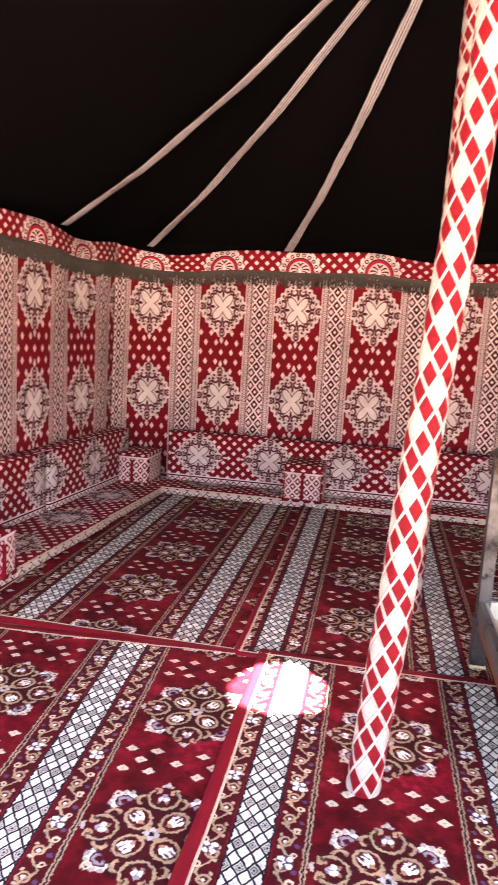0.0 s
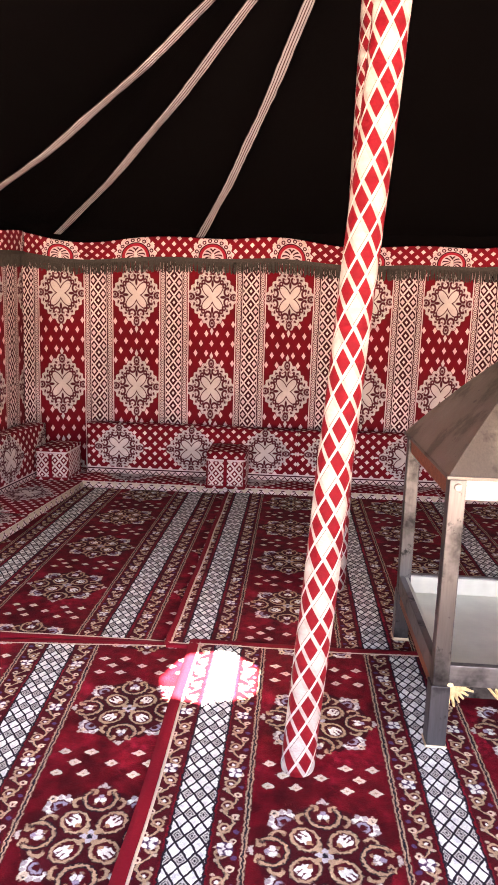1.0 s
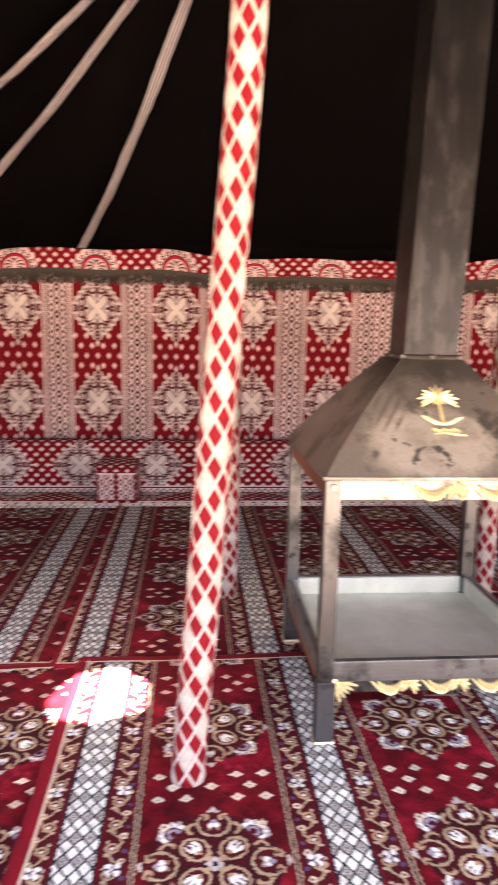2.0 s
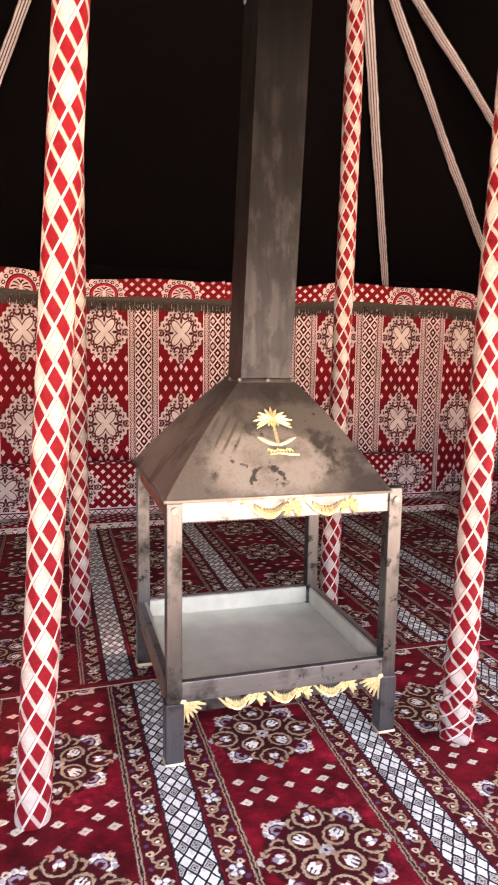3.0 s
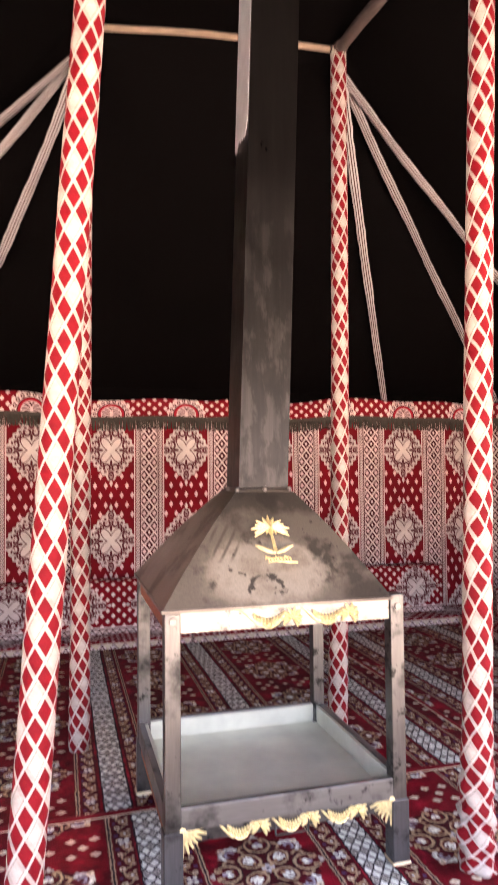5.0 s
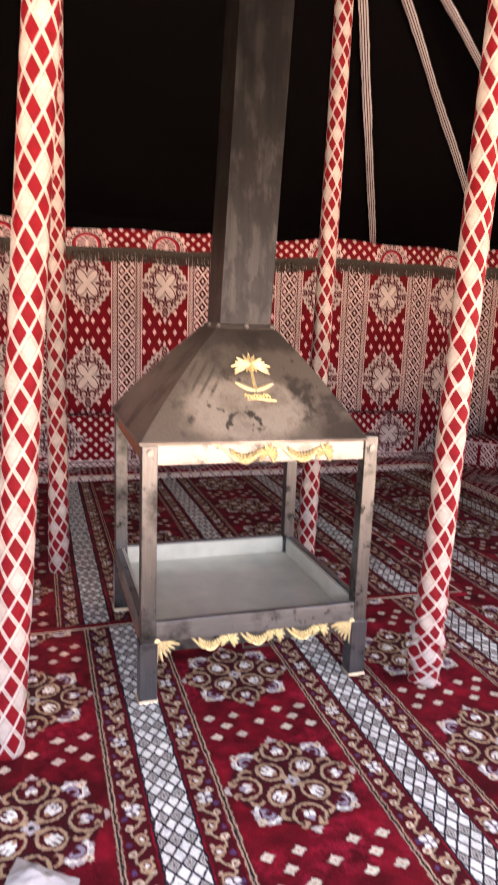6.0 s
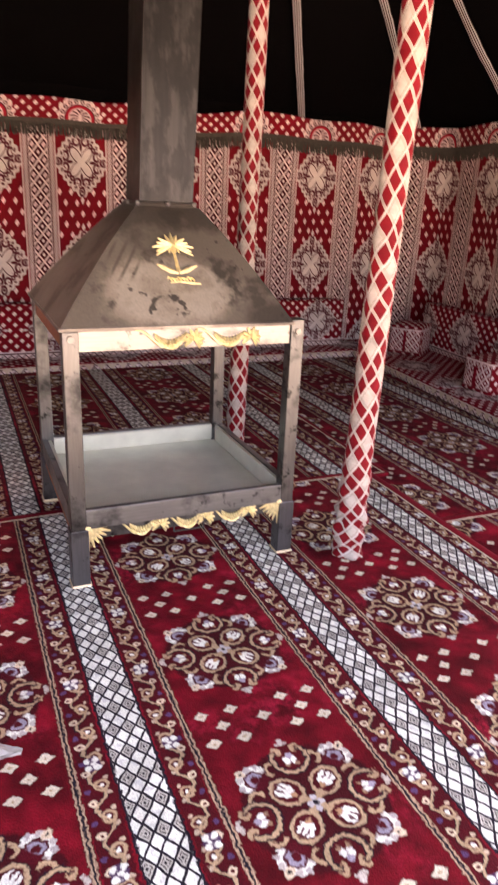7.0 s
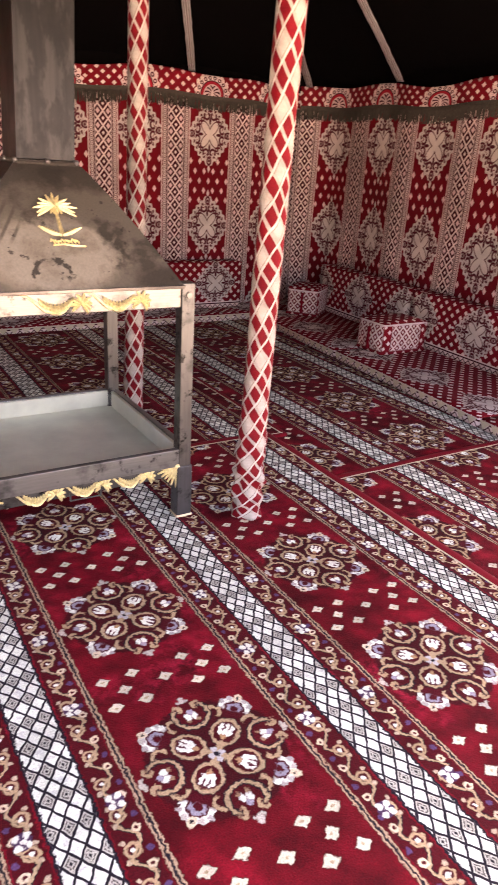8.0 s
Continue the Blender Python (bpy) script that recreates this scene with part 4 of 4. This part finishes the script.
def cushion_box(size, bulge, uv_front=True, n=(22, 8, 6)):
    """A soft box on z = 0, centred in x and y; its faces carry metre coordinates."""
    sx, sy, sz = size
    bm = bmesh.new()
    layer = bm.loops.layers.uv.new("UVMap")

    def puff(p):
        x, y, z = p.x / (sx / 2), p.y / (sy / 2), (p.z - sz / 2) / (sz / 2)
        k = bulge
        q = Vector((p.x, p.y, p.z))
        q.x += k * x * (1 - y * y) * (1 - z * z) * 0.5
        q.y += k * y * (1 - x ** 4) * (1 - z * z)
        q.z += k * max(z, 0) * (1 - x ** 4) * (1 - y * y)
        r = 0.25 * min(sz, sy)
        inner = Vector((max(-sx / 2 + r, min(sx / 2 - r, q.x)), max(-sy / 2 + r, min(sy / 2 - r, q.y)), max(r, min(sz - r, q.z))))
        off = q - inner
        if off.length > r and p.z > 0.001:
            q = inner + off.normalized() * max(r, off.length * 0.86)
        return q

    for axis in range(3):
        for side in (0, 1):
            a, b = [(1, 2), (0, 2), (0, 1)][axis]
            na, nb = n[a], n[b]
            lo = Vector((-sx / 2, -sy / 2, 0))
            dim = Vector((sx, sy, sz))

            def at(i, j):
                p = lo.copy()
                p[a] += dim[a] * i / na
                p[b] += dim[b] * j / nb
                p[axis] += dim[axis] * side
                return p

            vs = [[bm.verts.new(puff(at(i, j))) for j in range(nb + 1)] for i in range(na + 1)]
            for i in range(na):
                for j in range(nb):
                    quad = [(i, j), (i + 1, j), (i + 1, j + 1), (i, j + 1)]
                    f = bm.faces.new([vs[p][q] for p, q in quad])
                    for loop, (p, q) in zip(f.loops, quad):
                        w = at(p, q)
                        loop[layer].uv = (w.x, w.z) if axis == 1 else (w.y, w.z) if axis == 0 else (w.x, sz + (w.y + sy / 2))
    bmesh.ops.remove_doubles(bm, verts=bm.verts, dist=0.0005)
    bmesh.ops.recalc_face_normals(bm, faces=bm.faces)
    return bm


def piping(bm, size, z):
    sx, sy = size[0] / 2 - 0.01, size[1] / 2 - 0.01
    for a, b in (((-sx, -sy), (sx, -sy)), ((sx, -sy), (sx, sy)), ((sx, sy), (-sx, sy)), ((-sx, sy), (-sx, -sy))):
        rod(bm, (*a, z), (*b, z), 0.006, None, 8)
    return bm


def backrest(at, length, turn, lean=0.0):
    ob = thing("backrest_cushion", at, "long red printed backrest cushion with white lace medallions", "cushion", "backrests along the tent walls", turn)
    part("cover", cushion_box((length, 0.17, 0.47), 0.018, n=(int(length / 0.07), 5, 10)), M_BACK, ob, smooth=True)
    part("piping", piping(bmesh.new(), (length, 0.17), 0.012), M_PIPING, ob, "pale piping along the lower edge", smooth=True)
    return ob


def mat(at, length, depth, turn):
    ob = thing("floor_mat", at, "thin red and white printed floor mat with a zigzag edge", "floor mat", "mats along the tent walls", turn)
    part("cover", cushion_box((length, depth, 0.075), 0.004, n=(int(length / 0.08), 10, 3)), M_MAT, ob, smooth=True)
    bm = bmesh.new()
    k = int(length / 0.095)
    for i in range(k):
        x = -length / 2 + (i + 0.5) * length / k
        v = [bm.verts.new((x - 0.046, -depth / 2 - 0.012, 0.060)), bm.verts.new((x + 0.046, -depth / 2 - 0.012, 0.060)), bm.verts.new((x, -depth / 2 - 0.022, 0.014))]
        w = [bm.verts.new(q.co + Vector((0, 0.005, 0.002))) for q in v]
        bm.faces.new(v[::-1]), bm.faces.new(w)
        for p in range(3):
            bm.faces.new((v[p], v[(p + 1) % 3], w[(p + 1) % 3], w[p]))
    part("zigzag_edge", bm, M_PIPING, ob, "cream zigzag edge")
    return ob


def armrest(at, size, turn, label):
    ob = thing("armrest_cushion", at, label, "armrest cushion", "armrest blocks", turn)
    part("cover", cushion_box(size, 0.030, n=(10, 10, 9)), M_ARM, ob, smooth=True)
    bm = bmesh.new()
    box(bm, (-0.014, -size[1] / 2 - 0.026, 0.02), (0.014, -size[1] / 2 + 0.004, size[2] - 0.06), 0.004)
    part("band", bm, M_BIND, ob, "dark red band down the front")
    return ob


ZM = 0.012
# back wall
for x0, x1 in ((-2.46, -0.62), (-0.62, 1.25), (1.25, 3.10), (3.10, 4.86)):
    mat(((x0 + x1) / 2, 3.945, ZM), x1 - x0 - 0.01, 0.49, 0)
for x0, x1 in ((-1.98, 0.0), (-0.03, 1.96), (1.93, 3.92)):
    backrest(((x0 + x1) / 2, 4.06, ZM + 0.074), x1 - x0, 0)
# left wall
for y0, y1 in ((-1.2, 0.85), (0.86, 2.6), (2.61, 3.68)):
    ym = (y0 + y1) / 2
    mat((-2.36 + (ym - 2.0) * 0.06, ym, ZM), y1 - y0, 0.66, 90 - 4)
for y0, y1 in ((-0.9, 1.0), (1.02, 2.52), (2.54, 3.92)):
    ym = (y0 + y1) / 2
    backrest((-2.545 + (ym - 2.5) * 0.09, ym, ZM + 0.074), y1 - y0, 90 - 5)
# far side
for y0, y1 in ((-1.6, 0.4), (0.41, 2.1), (2.11, 3.68)):
    ym = (y0 + y1) / 2
    mat((4.27 + (ym - 2.0) * 0.085, ym, ZM), y1 - y0, 0.98, -90 - 5)
for y0, y1 in ((-1.4, 0.5), (0.52, 2.2), (2.22, 3.70)):
    ym = (y0 + y1) / 2
    backrest((4.74 + (ym - 2.5) * 0.07, ym, ZM + 0.074), y1 - y0, -90 - 4)
armrest((-2.19, 3.82, ZM + 0.074), (0.30, 0.42, 0.29), 0, "red and white printed armrest cushion in the corner")
armrest((-0.63, 3.80, ZM + 0.074), (0.36, 0.44, 0.33), 0, "red and white lattice armrest cushion between two seats")
armrest((4.47, 3.52, ZM + 0.074), (0.34, 0.40, 0.29), -52, "red and white printed armrest cushion in the far corner")
armrest((4.30, 2.03, ZM + 0.074), (0.34, 0.50, 0.27), -90, "red and white printed armrest cushion on the side mat")
armrest((-2.24, 1.12, ZM + 0.074), (0.36, 0.46, 0.28), 90, "red and white printed armrest cushion beside the entrance")

# ---- a crumpled tissue on the carpet ----
tissue = thing("tissue", (0.115, -0.590, 0.030), "crumpled white paper tissue lying on the carpet", "tissue", turn=-18)


def crumple(s, t):
    x, y = (s - 0.5) * 0.19, (t - 0.5) * 0.13 * (1.15 - s)
    lift = 0.034 * max(0.0, 1 - abs(s - 0.35) * 2.2) * (1 - abs(2 * t - 1)) + 0.010 * noise.noise(Vector((s * 7, t * 7, 2)))
    return Vector((x, y, max(0.0, lift) + 0.002))


sheet_ob = part("sheet", sheet(22, 16, crumple), M_PAPER, tissue)
mod = sheet_ob.modifiers.new("thickness", "SOLIDIFY")
mod.thickness = 0.001
